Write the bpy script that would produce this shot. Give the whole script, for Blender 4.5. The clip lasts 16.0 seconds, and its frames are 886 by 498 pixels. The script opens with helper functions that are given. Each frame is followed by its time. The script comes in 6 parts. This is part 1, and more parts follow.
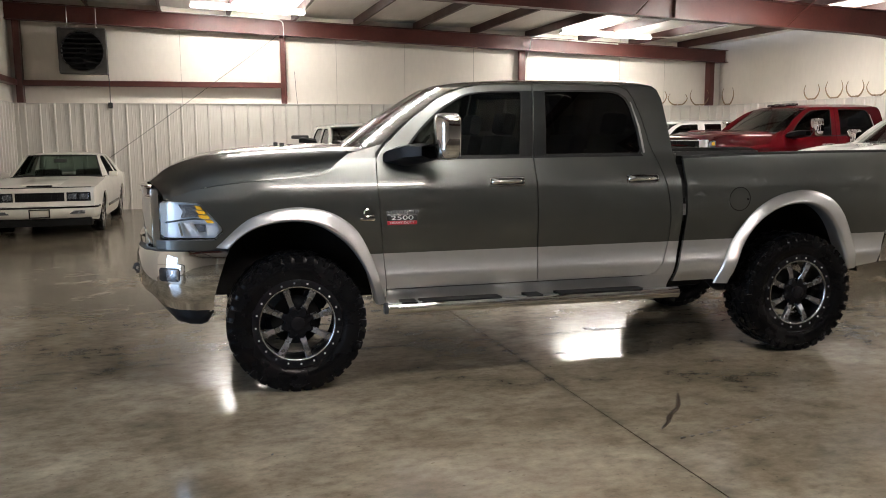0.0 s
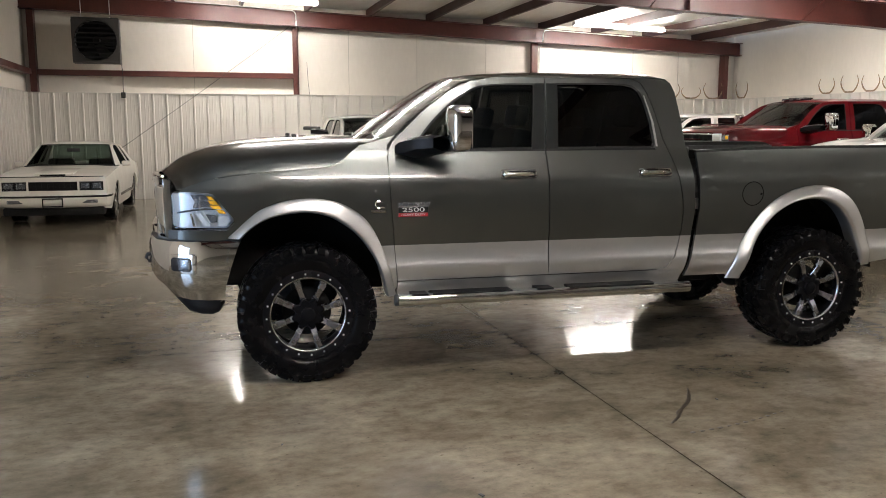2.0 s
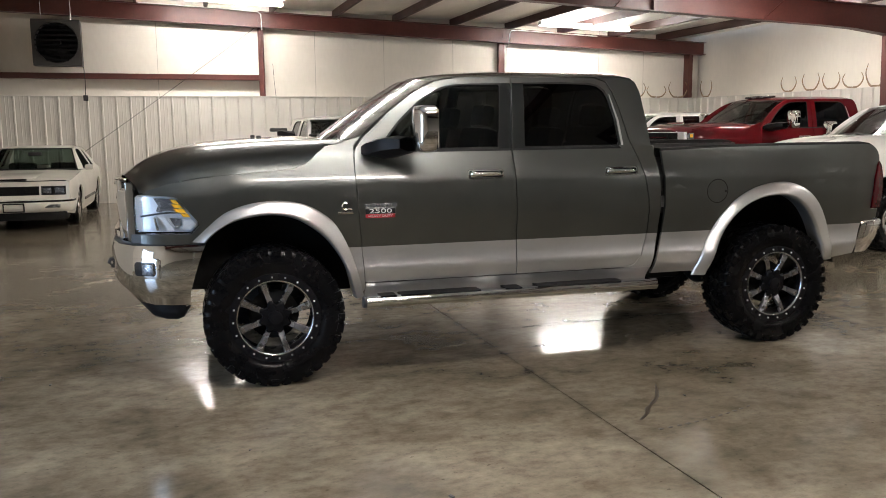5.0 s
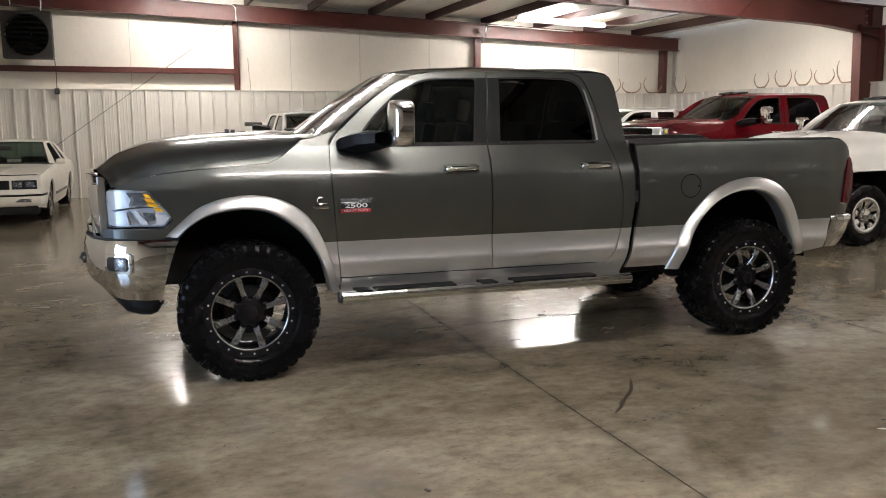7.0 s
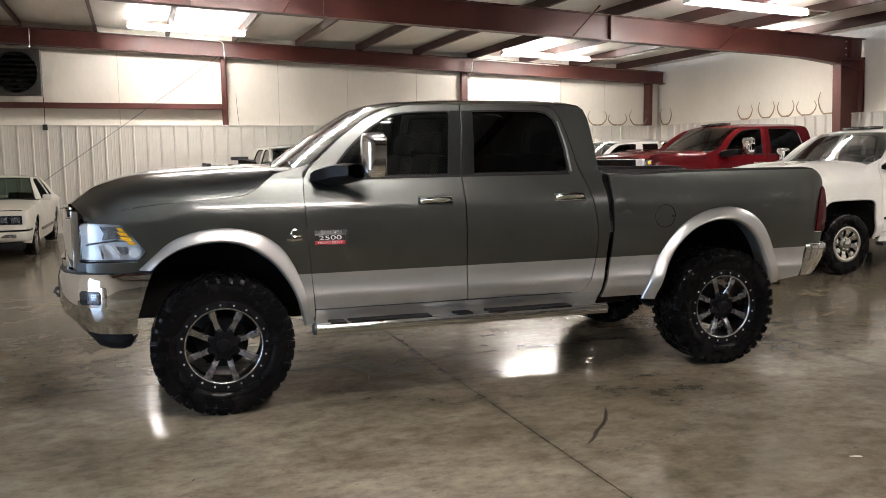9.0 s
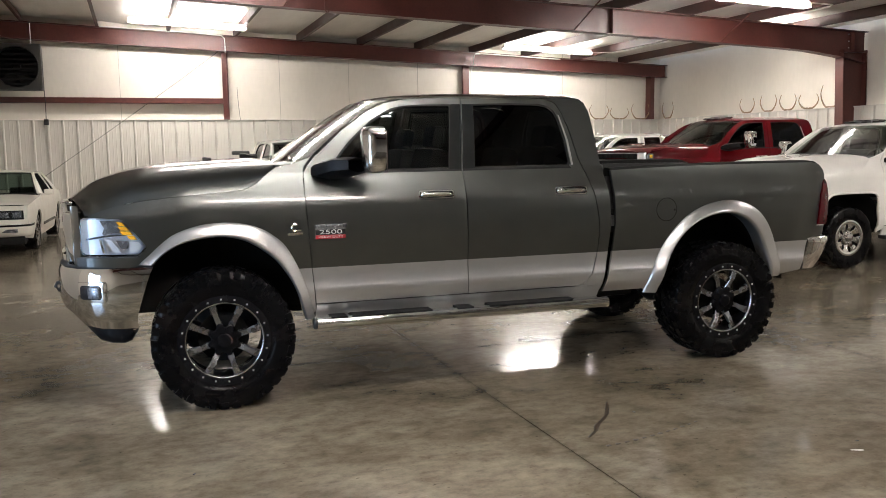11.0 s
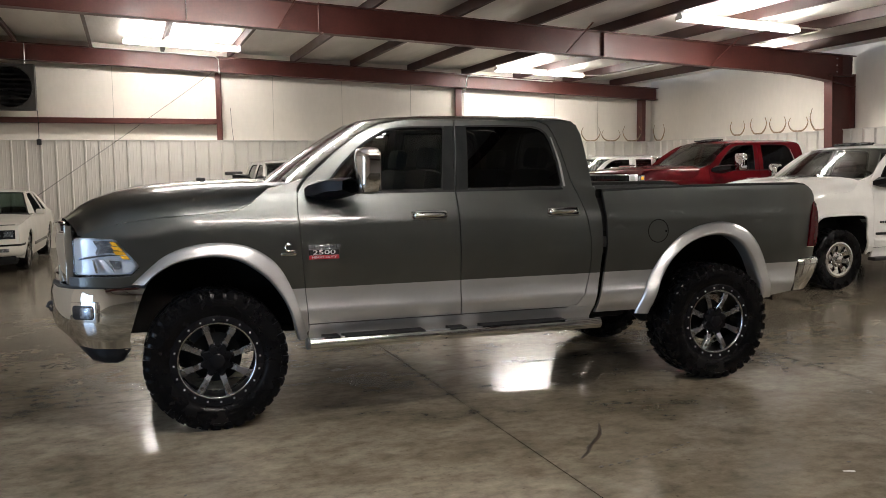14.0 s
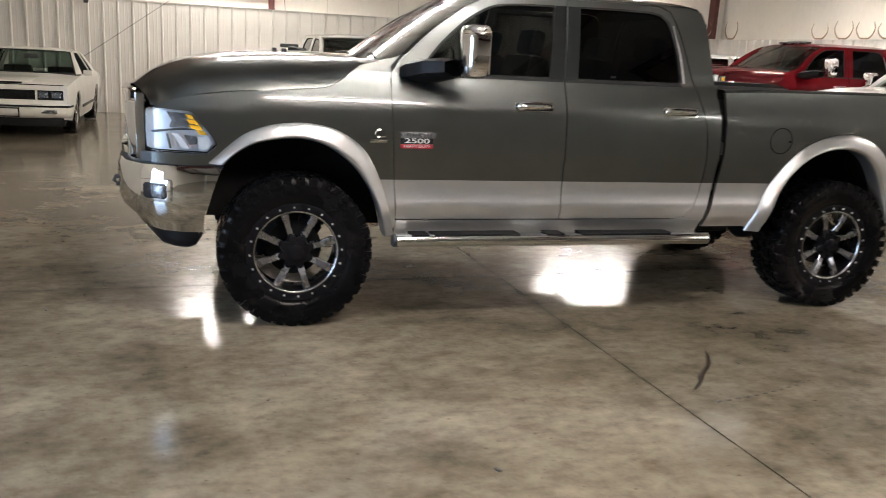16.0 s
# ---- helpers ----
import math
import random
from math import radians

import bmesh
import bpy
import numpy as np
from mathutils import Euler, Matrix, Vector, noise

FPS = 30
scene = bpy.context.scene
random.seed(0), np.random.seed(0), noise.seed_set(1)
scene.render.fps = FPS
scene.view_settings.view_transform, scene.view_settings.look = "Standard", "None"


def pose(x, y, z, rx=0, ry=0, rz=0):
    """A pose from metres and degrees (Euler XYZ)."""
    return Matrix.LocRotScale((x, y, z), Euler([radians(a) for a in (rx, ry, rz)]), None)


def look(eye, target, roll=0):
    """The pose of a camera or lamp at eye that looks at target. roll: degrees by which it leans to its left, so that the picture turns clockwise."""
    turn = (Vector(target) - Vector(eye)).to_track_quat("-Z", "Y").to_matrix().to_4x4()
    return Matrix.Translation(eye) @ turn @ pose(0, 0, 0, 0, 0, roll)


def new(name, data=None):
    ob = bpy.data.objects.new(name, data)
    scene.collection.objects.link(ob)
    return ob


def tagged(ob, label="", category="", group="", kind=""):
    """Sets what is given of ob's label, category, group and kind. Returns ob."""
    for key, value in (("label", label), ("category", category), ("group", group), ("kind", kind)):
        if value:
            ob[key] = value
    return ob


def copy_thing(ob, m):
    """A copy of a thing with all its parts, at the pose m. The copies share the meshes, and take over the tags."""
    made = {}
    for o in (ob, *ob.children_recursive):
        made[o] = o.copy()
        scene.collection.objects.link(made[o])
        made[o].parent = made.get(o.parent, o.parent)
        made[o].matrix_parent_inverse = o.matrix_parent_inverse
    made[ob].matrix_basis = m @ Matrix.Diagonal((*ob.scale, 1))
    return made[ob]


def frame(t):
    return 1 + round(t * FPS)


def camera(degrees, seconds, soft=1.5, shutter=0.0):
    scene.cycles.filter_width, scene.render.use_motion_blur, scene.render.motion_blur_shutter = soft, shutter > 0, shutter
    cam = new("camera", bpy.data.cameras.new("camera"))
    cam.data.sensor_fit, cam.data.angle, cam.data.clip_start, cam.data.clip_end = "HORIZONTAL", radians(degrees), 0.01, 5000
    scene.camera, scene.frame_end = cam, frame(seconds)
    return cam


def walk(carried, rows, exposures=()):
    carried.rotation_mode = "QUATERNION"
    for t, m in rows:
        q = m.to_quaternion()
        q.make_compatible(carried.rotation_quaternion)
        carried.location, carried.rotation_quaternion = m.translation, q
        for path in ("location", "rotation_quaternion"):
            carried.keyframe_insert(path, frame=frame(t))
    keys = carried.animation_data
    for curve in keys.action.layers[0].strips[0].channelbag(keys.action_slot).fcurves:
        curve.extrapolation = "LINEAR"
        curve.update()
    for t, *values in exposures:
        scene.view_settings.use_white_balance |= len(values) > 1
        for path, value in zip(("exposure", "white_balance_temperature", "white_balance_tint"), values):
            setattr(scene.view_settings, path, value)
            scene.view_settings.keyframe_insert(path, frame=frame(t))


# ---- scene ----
cam = camera(55.8, 16.0, soft=0.4, shutter=0.4)
PATH = [
    (0, (-0.148, -0.925, 1.668), (0.422, 0.973, 1.399), -0.4),
    (0.5, (-0.154, -0.93, 1.668), (0.418, 0.969, 1.405), 1.1),
    (1, (-0.157, -0.927, 1.667), (0.39, 0.976, 1.39), 0.4),
    (1.5, (-0.151, -0.924, 1.669), (0.393, 0.98, 1.385), 0.2),
    (2, (-0.149, -0.921, 1.67), (0.396, 0.982, 1.382), 0.0),
    (2.5, (-0.143, -0.917, 1.671), (0.414, 0.981, 1.378), -0.0),
    (3, (-0.146, -0.919, 1.671), (0.426, 0.976, 1.381), 0.1),
    (3.5, (-0.148, -0.917, 1.668), (0.434, 0.976, 1.39), 0.2),
    (4, (-0.142, -0.909, 1.67), (0.452, 0.981, 1.392), 0.1),
    (6.5, (-0.123, -0.911, 1.664), (0.508, 0.962, 1.361), -1.0),
    (7, (-0.124, -0.914, 1.666), (0.541, 0.948, 1.367), -0.3),
    (7.5, (-0.081, -0.948, 1.663), (0.639, 0.897, 1.383), -0.2),
    (8, (-0.024, -0.97, 1.661), (0.716, 0.869, 1.401), -0.5),
    (8.5, (-0.017, -0.984, 1.659), (0.701, 0.869, 1.428), -0.8),
    (9, (-0.011, -0.977, 1.656), (0.673, 0.889, 1.435), -0.7),
    (9.5, (0.001, -0.971, 1.653), (0.677, 0.898, 1.431), -0.8),
    (12, (-0.004, -0.974, 1.652), (0.677, 0.891, 1.412), -0.8),
    (12.5, (-0.006, -0.977, 1.647), (0.672, 0.89, 1.415), -0.7),
    (13, (-0.005, -0.98, 1.65), (0.677, 0.887, 1.43), -0.5),
    (13.5, (-0.008, -0.981, 1.656), (0.682, 0.885, 1.454), -0.5),
    (14, (-0.012, -0.987, 1.653), (0.687, 0.878, 1.468), -0.6),
    (14.5, (-0.013, -0.982, 1.651), (0.699, 0.877, 1.456), -0.7),
    (15, (-0.012, -0.946, 1.633), (0.718, 0.894, 1.346), 0.8),
    (15.2, (-0.048, -0.87, 1.624), (0.687, 0.959, 1.284), 2.5),
    (15.5, (-0.082, -0.738, 1.613), (0.63, 1.086, 1.204), 4.5),
    (15.7, (-0.15, -0.585, 1.616), (0.516, 1.251, 1.185), 4.3),
    (16, (-0.233, -0.349, 1.632), (0.389, 1.498, 1.182), 3.1),
]
walk(cam, [(t, look(eye, target, roll)) for t, eye, target, roll in PATH], [(0.0, 0.0), (13.2, 0.03), (14.5, -0.36), (15.0, -0.28), (15.5, 0.13), (16.0, 0.3)])

# ---- world, daylight and lamps ----
world = bpy.data.worlds.new("world")
scene.world = world
world.use_nodes = True
wn = world.node_tree
sky = wn.nodes.new("ShaderNodeTexSky")
sky.sky_type, sky.sun_disc, sky.sun_elevation, sky.sun_rotation = "NISHITA", False, radians(35), radians(250)
wn.links.new(sky.outputs[0], wn.nodes["Background"].inputs[0])
wn.nodes["Background"].inputs[1].default_value = 0.12

TUBE_POWER = 199.0


# ---- materials ----
def nodes_of(name):
    m = bpy.data.materials.new(name)
    m.use_nodes = True
    return m, m.node_tree, m.node_tree.nodes["Principled BSDF"]


def noise_node(nt, scale, detail=4.0, rough=0.55, stretch=(1, 1, 1), coord="Object"):
    tc, mp, nz = nt.nodes.new("ShaderNodeTexCoord"), nt.nodes.new("ShaderNodeMapping"), nt.nodes.new("ShaderNodeTexNoise")
    mp.inputs["Scale"].default_value = stretch
    nz.inputs["Scale"].default_value, nz.inputs["Detail"].default_value, nz.inputs["Roughness"].default_value = scale, detail, rough
    nt.links.new(tc.outputs[coord], mp.inputs[0])
    nt.links.new(mp.outputs[0], nz.inputs["Vector"])
    return nz.outputs["Fac"]


def ramp(nt, fac, stops):
    r = nt.nodes.new("ShaderNodeValToRGB")
    while len(r.color_ramp.elements) < len(stops):
        r.color_ramp.elements.new(0.5)
    for e, (p, c) in zip(r.color_ramp.elements, stops):
        e.position = p
        e.color = (*c, 1) if hasattr(c, "__len__") else (c, c, c, 1)
    nt.links.new(fac, r.inputs[0])
    return r.outputs[0]


def mix(nt, fac, a, b, kind="MIX"):
    n = nt.nodes.new("ShaderNodeMix")
    n.data_type, n.blend_type = "RGBA", kind
    for sock, v in ((n.inputs[0], fac), (n.inputs[6], a), (n.inputs[7], b)):
        if isinstance(v, bpy.types.NodeSocket):
            nt.links.new(v, sock)
        else:
            sock.default_value = v if isinstance(v, float) else (*v, 1)
    return n.outputs[2]


def bump(nt, b, height, strength, dist=0.01):
    n = nt.nodes.new("ShaderNodeBump")
    n.inputs["Strength"].default_value, n.inputs["Distance"].default_value = strength, dist
    nt.links.new(height, n.inputs["Height"])
    nt.links.new(n.outputs[0], b.inputs["Normal"])


def surface(name, colour, rough=0.5, metal=0.0, vary=0.15, scale=3.0, grain=60.0, relief=0.0, coat=0.0, spec=0.5, rough_vary=0.08, stretch=(1, 1, 1)):
    """A plain procedural surface with patchy tone, fine grain and relief."""
    m, nt, b = nodes_of(name)
    big, fine = noise_node(nt, scale, 5, 0.6, stretch), noise_node(nt, grain, 3, 0.5, stretch)
    lo, hi = tuple(c * (1 - vary) for c in colour), tuple(min(1, c * (1 + vary)) for c in colour)
    tone = ramp(nt, big, [(0.3, lo), (0.7, hi)])
    tone = mix(nt, 0.25, tone, ramp(nt, fine, [(0.35, lo), (0.65, hi)]))
    nt.links.new(tone, b.inputs["Base Color"])
    nt.links.new(ramp(nt, big, [(0.3, max(0.02, rough - rough_vary)), (0.7, min(1, rough + rough_vary))]), b.inputs["Roughness"])
    b.inputs["Metallic"].default_value = metal
    b.inputs["Coat Weight"].default_value = coat
    b.inputs["Coat Roughness"].default_value = 0.04
    b.inputs["Specular IOR Level"].default_value = spec
    if relief:
        bump(nt, b, fine, relief, 0.004)
    return m


def car_paint(name, colour, metal=0.0, rough=0.35, coat=1.0, haze=0.12):
    m, nt, b = nodes_of(name)
    dust, flake = noise_node(nt, 2.2, 4), noise_node(nt, 900, 1)
    lo, hi = tuple(c * 0.88 for c in colour), tuple(min(1, c * 1.12) for c in colour)
    tone = mix(nt, 0.35, ramp(nt, dust, [(0.3, lo), (0.7, hi)]), ramp(nt, flake, [(0.35, lo), (0.65, hi)]))
    nt.links.new(tone, b.inputs["Base Color"])
    b.inputs["Metallic"].default_value, b.inputs["Roughness"].default_value = metal, rough
    b.inputs["Specular IOR Level"].default_value = haze
    if metal > 0.5:
        b.inputs["Specular Tint"].default_value = (0.45, 0.45, 0.45, 1)
    b.inputs["Coat Weight"].default_value = coat
    nt.links.new(ramp(nt, dust, [(0.3, 0.03), (0.75, 0.08)]), b.inputs["Coat Roughness"])
    return m


def glass(name, tint, gloss=0.02, ior=1.5):
    m = bpy.data.materials.new(name)
    m.use_nodes = True
    nt = m.node_tree
    nt.nodes.remove(nt.nodes["Principled BSDF"])
    tr, gl, mx, lw, pw, fr = (nt.nodes.new("ShaderNode" + k) for k in ("BsdfTransparent", "BsdfGlossy", "MixShader", "LayerWeight", "Math", "Math"))
    lw.inputs[0].default_value = 0.5
    f0 = ((ior - 1) / (ior + 1)) ** 2
    pw.operation, fr.operation = "POWER", "MULTIPLY_ADD"
    pw.inputs[1].default_value, fr.inputs[1].default_value, fr.inputs[2].default_value = 5.0, 1 - f0, f0
    nt.links.new(lw.outputs["Facing"], pw.inputs[0])
    nt.links.new(pw.outputs[0], fr.inputs[0])
    tr.inputs[0].default_value = (*tint, 1)
    gl.inputs["Roughness"].default_value = gloss
    for a, b in ((fr.outputs[0], mx.inputs[0]), (tr.outputs[0], mx.inputs[1]), (gl.outputs[0], mx.inputs[2]), (mx.outputs[0], nt.nodes["Material Output"].inputs[0])):
        nt.links.new(a, b)
    return m


def glow(name, colour, strength):
    m, nt, b = nodes_of(name)
    b.inputs["Emission Color"].default_value = (*colour, 1)
    b.inputs["Emission Strength"].default_value = strength
    b.inputs["Base Color"].default_value = (0.8, 0.8, 0.8, 1)
    return m


SLAB_X, SLAB_Y = [-3.95, 2.17, 5.317, 8.46, 11.6, 14.5], [-19.1, -11.2, -5.6, 0.0, 5.44, 11.0, 16.5, 20.16]


def joint_grime(nt):
    """1 on the saw cuts, falling to 0 a hand's width away."""
    tc, sp = nt.nodes.new("ShaderNodeTexCoord"), nt.nodes.new("ShaderNodeSeparateXYZ")
    nt.links.new(tc.outputs["Object"], sp.inputs[0])
    near = None
    for sock, lines in ((sp.outputs[0], SLAB_X[1:-1]), (sp.outputs[1], SLAB_Y[3:-1])):
        for c in lines:
            d, m = nt.nodes.new("ShaderNodeMath"), nt.nodes.new("ShaderNodeMath")
            d.operation, m.operation = "SUBTRACT", "ABSOLUTE"
            d.inputs[1].default_value = c
            nt.links.new(sock, d.inputs[0])
            nt.links.new(d.outputs[0], m.inputs[0])
            if near is None:
                near = m.outputs[0]
            else:
                k = nt.nodes.new("ShaderNodeMath")
                k.operation = "MINIMUM"
                nt.links.new(near, k.inputs[0])
                nt.links.new(m.outputs[0], k.inputs[1])
                near = k.outputs[0]
    return ramp(nt, near, [(0.0, 1.0), (0.012, 0.75), (0.05, 0.25), (0.11, 0.0)])


def concrete():
    m, nt, b = nodes_of("polished_concrete")
    big = noise_node(nt, 0.38, 5, 0.55)
    mid = noise_node(nt, 1.1, 6, 0.6, (0.8, 1.3, 1))
    blot = noise_node(nt, 2.3, 5, 0.6, (0.9, 1.2, 1))
    scuff = noise_node(nt, 5.5, 7, 0.66, (0.9, 1.25, 1))
    worn = noise_node(nt, 12.0, 7, 0.68, (0.9, 1.2, 1))
    spots = noise_node(nt, 26.0, 3, 0.5, (0.8, 1.2, 1))
    fine = noise_node(nt, 60, 4, 0.6)
    tone = ramp(nt, big, [(0.33, (0.162, 0.139, 0.103)), (0.5, (0.233, 0.203, 0.154)), (0.66, (0.312, 0.278, 0.219))])
    tone = mix(nt, 0.7, tone, ramp(nt, mid, [(0.34, (0.42, 0.40, 0.37)), (0.48, (0.84, 0.83, 0.81)), (0.62, (1.06, 1.06, 1.06))]), "MULTIPLY")
    tone = mix(nt, 0.75, tone, ramp(nt, blot, [(0.28, (0.42, 0.39, 0.35)), (0.46, (0.86, 0.85, 0.83)), (0.64, (1.10, 1.10, 1.10))]), "MULTIPLY")
    tone = mix(nt, 0.6, tone, ramp(nt, scuff, [(0.30, (0.50, 0.48, 0.45)), (0.50, (0.92, 0.91, 0.90)), (0.70, (1.15, 1.15, 1.15))]), "MULTIPLY")
    tone = mix(nt, 0.65, tone, ramp(nt, worn, [(0.28, (0.46, 0.44, 0.41)), (0.50, (0.95, 0.94, 0.93)), (0.72, (1.25, 1.25, 1.25))]), "MULTIPLY")
    tone = mix(nt, 0.6, tone, ramp(nt, spots, [(0.26, (0.28, 0.25, 0.20)), (0.33, (1.0, 1.0, 1.0))]), "MULTIPLY")
    tone = mix(nt, 0.3, tone, ramp(nt, fine, [(0.3, (0.72, 0.72, 0.72)), (0.7, (1.0, 1.0, 1.0))]), "MULTIPLY")
    grime = nt.nodes.new("ShaderNodeMath")
    grime.operation = "MULTIPLY"
    nt.links.new(joint_grime(nt), grime.inputs[0])
    nt.links.new(ramp(nt, scuff, [(0.35, 0.75), (0.6, 0.25)]), grime.inputs[1])
    tone = mix(nt, grime.outputs[0], tone, (0.055, 0.048, 0.038))
    nt.links.new(tone, b.inputs["Base Color"])
    nt.links.new(ramp(nt, blot, [(0.3, 0.185), (0.5, 0.155), (0.7, 0.13)]), b.inputs["Roughness"])
    b.inputs["Specular IOR Level"].default_value = 0.19
    bump(nt, b, fine, 0.03, 0.002)
    return m


def insulation():
    m, nt, b = nodes_of("vinyl_insulation")
    wr = noise_node(nt, 2.5, 5, 0.6, (1, 0.25, 1))
    nt.links.new(ramp(nt, wr, [(0.3, (0.70, 0.68, 0.63)), (0.7, (0.83, 0.81, 0.76))]), b.inputs["Base Color"])
    b.inputs["Roughness"].default_value = 0.35
    bump(nt, b, wr, 0.5, 0.05)
    return m


CONCRETE = concrete()
INSULATION = insulation()
LINER = surface("white_wall_liner", (0.81, 0.768, 0.688), 0.55, vary=0.06, scale=0.8, grain=12, relief=0.08, stretch=(1, 1, 0.4))
PANEL = surface("white_ribbed_steel", (0.64, 0.615, 0.565), 0.42, vary=0.04, scale=1.4, grain=14, stretch=(1, 1, 0.25))
OXIDE = surface("red_oxide_steel", (0.086, 0.022, 0.017), 0.42, vary=0.28, scale=2.0, grain=25, relief=0.1)
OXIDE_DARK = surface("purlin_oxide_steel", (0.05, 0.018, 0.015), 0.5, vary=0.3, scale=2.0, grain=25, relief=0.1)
TUBE = glow("fluorescent_tube", (1.0, 0.933, 0.872), TUBE_POWER)
WHITE_ENAMEL = surface("white_enamel", (0.78, 0.77, 0.74), 0.35, vary=0.05)
GREY_PAINT = car_paint("charcoal_metallic_paint", (0.115, 0.122, 0.119), 0.95, 0.30, 1.0, 0.4)
SILVER_PAINT = car_paint("silver_metallic_paint", (0.53, 0.533, 0.535), 0.88, 0.34, 1.0, 0.4)
WHITE_PAINT = car_paint("white_paint", (0.74, 0.73, 0.70), 0.0, 0.4)
CREAM_PAINT = car_paint("aged_white_paint", (0.76, 0.73, 0.66), 0.0, 0.4, 0.7)
RED_PAINT = car_paint("red_paint", (0.062, 0.002, 0.004), 0.0, 0.45, 0.5, 0.02)
CHROME = surface("chrome", (0.70, 0.705, 0.71), 0.05, 1.0, vary=0.01, rough_vary=0.01)
BLACK = surface("black_plastic", (0.018, 0.018, 0.019), 0.5, vary=0.25, scale=5, relief=0.1)
GLOSS_BLACK = surface("gloss_black", (0.012, 0.012, 0.013), 0.2, vary=0.2)
VOID = surface("black_underbody", (0.011, 0.011, 0.011), 0.8, vary=0.4, scale=6, spec=0.2)
RUBBER = surface("tyre_rubber", (0.003, 0.003, 0.0034), 0.27, vary=0.3, scale=9, relief=0.06, spec=0.12)
MACHINED = surface("machined_alloy", (0.34, 0.35, 0.385), 0.26, 1.0, vary=0.12, scale=14)
WHEEL_BLACK = surface("satin_black_wheel", (0.006, 0.006, 0.007), 0.25, vary=0.2, spec=0.12)
SATIN_BLACK = surface("satin_black_trim", (0.008, 0.008, 0.009), 0.45, vary=0.2, spec=0.15)
STEEL_LIP = surface("machined_lip", (0.42, 0.43, 0.45), 0.2, 1.0, vary=0.08)
REFLECTOR = surface("lamp_reflector", (0.94, 0.96, 1.0), 0.36, 0.6, vary=0.03, scale=8)
SEAM = surface("liner_seam_tape", (0.50, 0.47, 0.42), 0.6, vary=0.1)
STEEL = surface("bolt_steel", (0.8, 0.8, 0.82), 0.3, 0.9)
LAMP_CLEAR = glass("clear_lens", (0.93, 0.96, 1.0), 0.03)
AMBER = surface("amber_reflector", (1.0, 0.47, 0.03), 0.25, vary=0.2, scale=30)
RED_LENS = surface("red_lens", (0.055, 0.002, 0.004), 0.10, vary=0.3, scale=12, spec=0.2)
CLEAR_GLASS = glass("windscreen_glass", (0.50, 0.56, 0.52), 0.09, 1.85)
TINT_GLASS = glass("tinted_glass", (0.20, 0.222, 0.218), 0.015, 1.4)
DARK_GLASS = glass("privacy_glass", (0.035, 0.036, 0.036), 0.015, 1.38)
PILLAR_BLACK = surface("gloss_pillar_black", (0.010, 0.011, 0.011), 0.13, vary=0.15, spec=0.3)
SIDE_GLASS = surface("dark_side_glass", (0.008, 0.009, 0.009), 0.7, vary=0.1, spec=0.0)
SMOKED = surface("smoked_lamp_cup", (0.03, 0.03, 0.033), 0.12, 0.3, vary=0.3, scale=20)
SEAT = surface("charcoal_cloth", (0.035, 0.034, 0.034), 0.8, vary=0.25, grain=80, relief=0.2)
LAMP_SHADE = surface("grey_lamp_shade", (0.22, 0.225, 0.235), 0.25, 0.6, vary=0.2, scale=15)
WHITE_MARK = surface("white_lettering", (0.52, 0.52, 0.51), 0.4, vary=0.05)
RED_MARK = surface("red_badge", (0.28, 0.012, 0.018), 0.35, vary=0.05)
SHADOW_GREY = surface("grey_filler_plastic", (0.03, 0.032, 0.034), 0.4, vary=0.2)


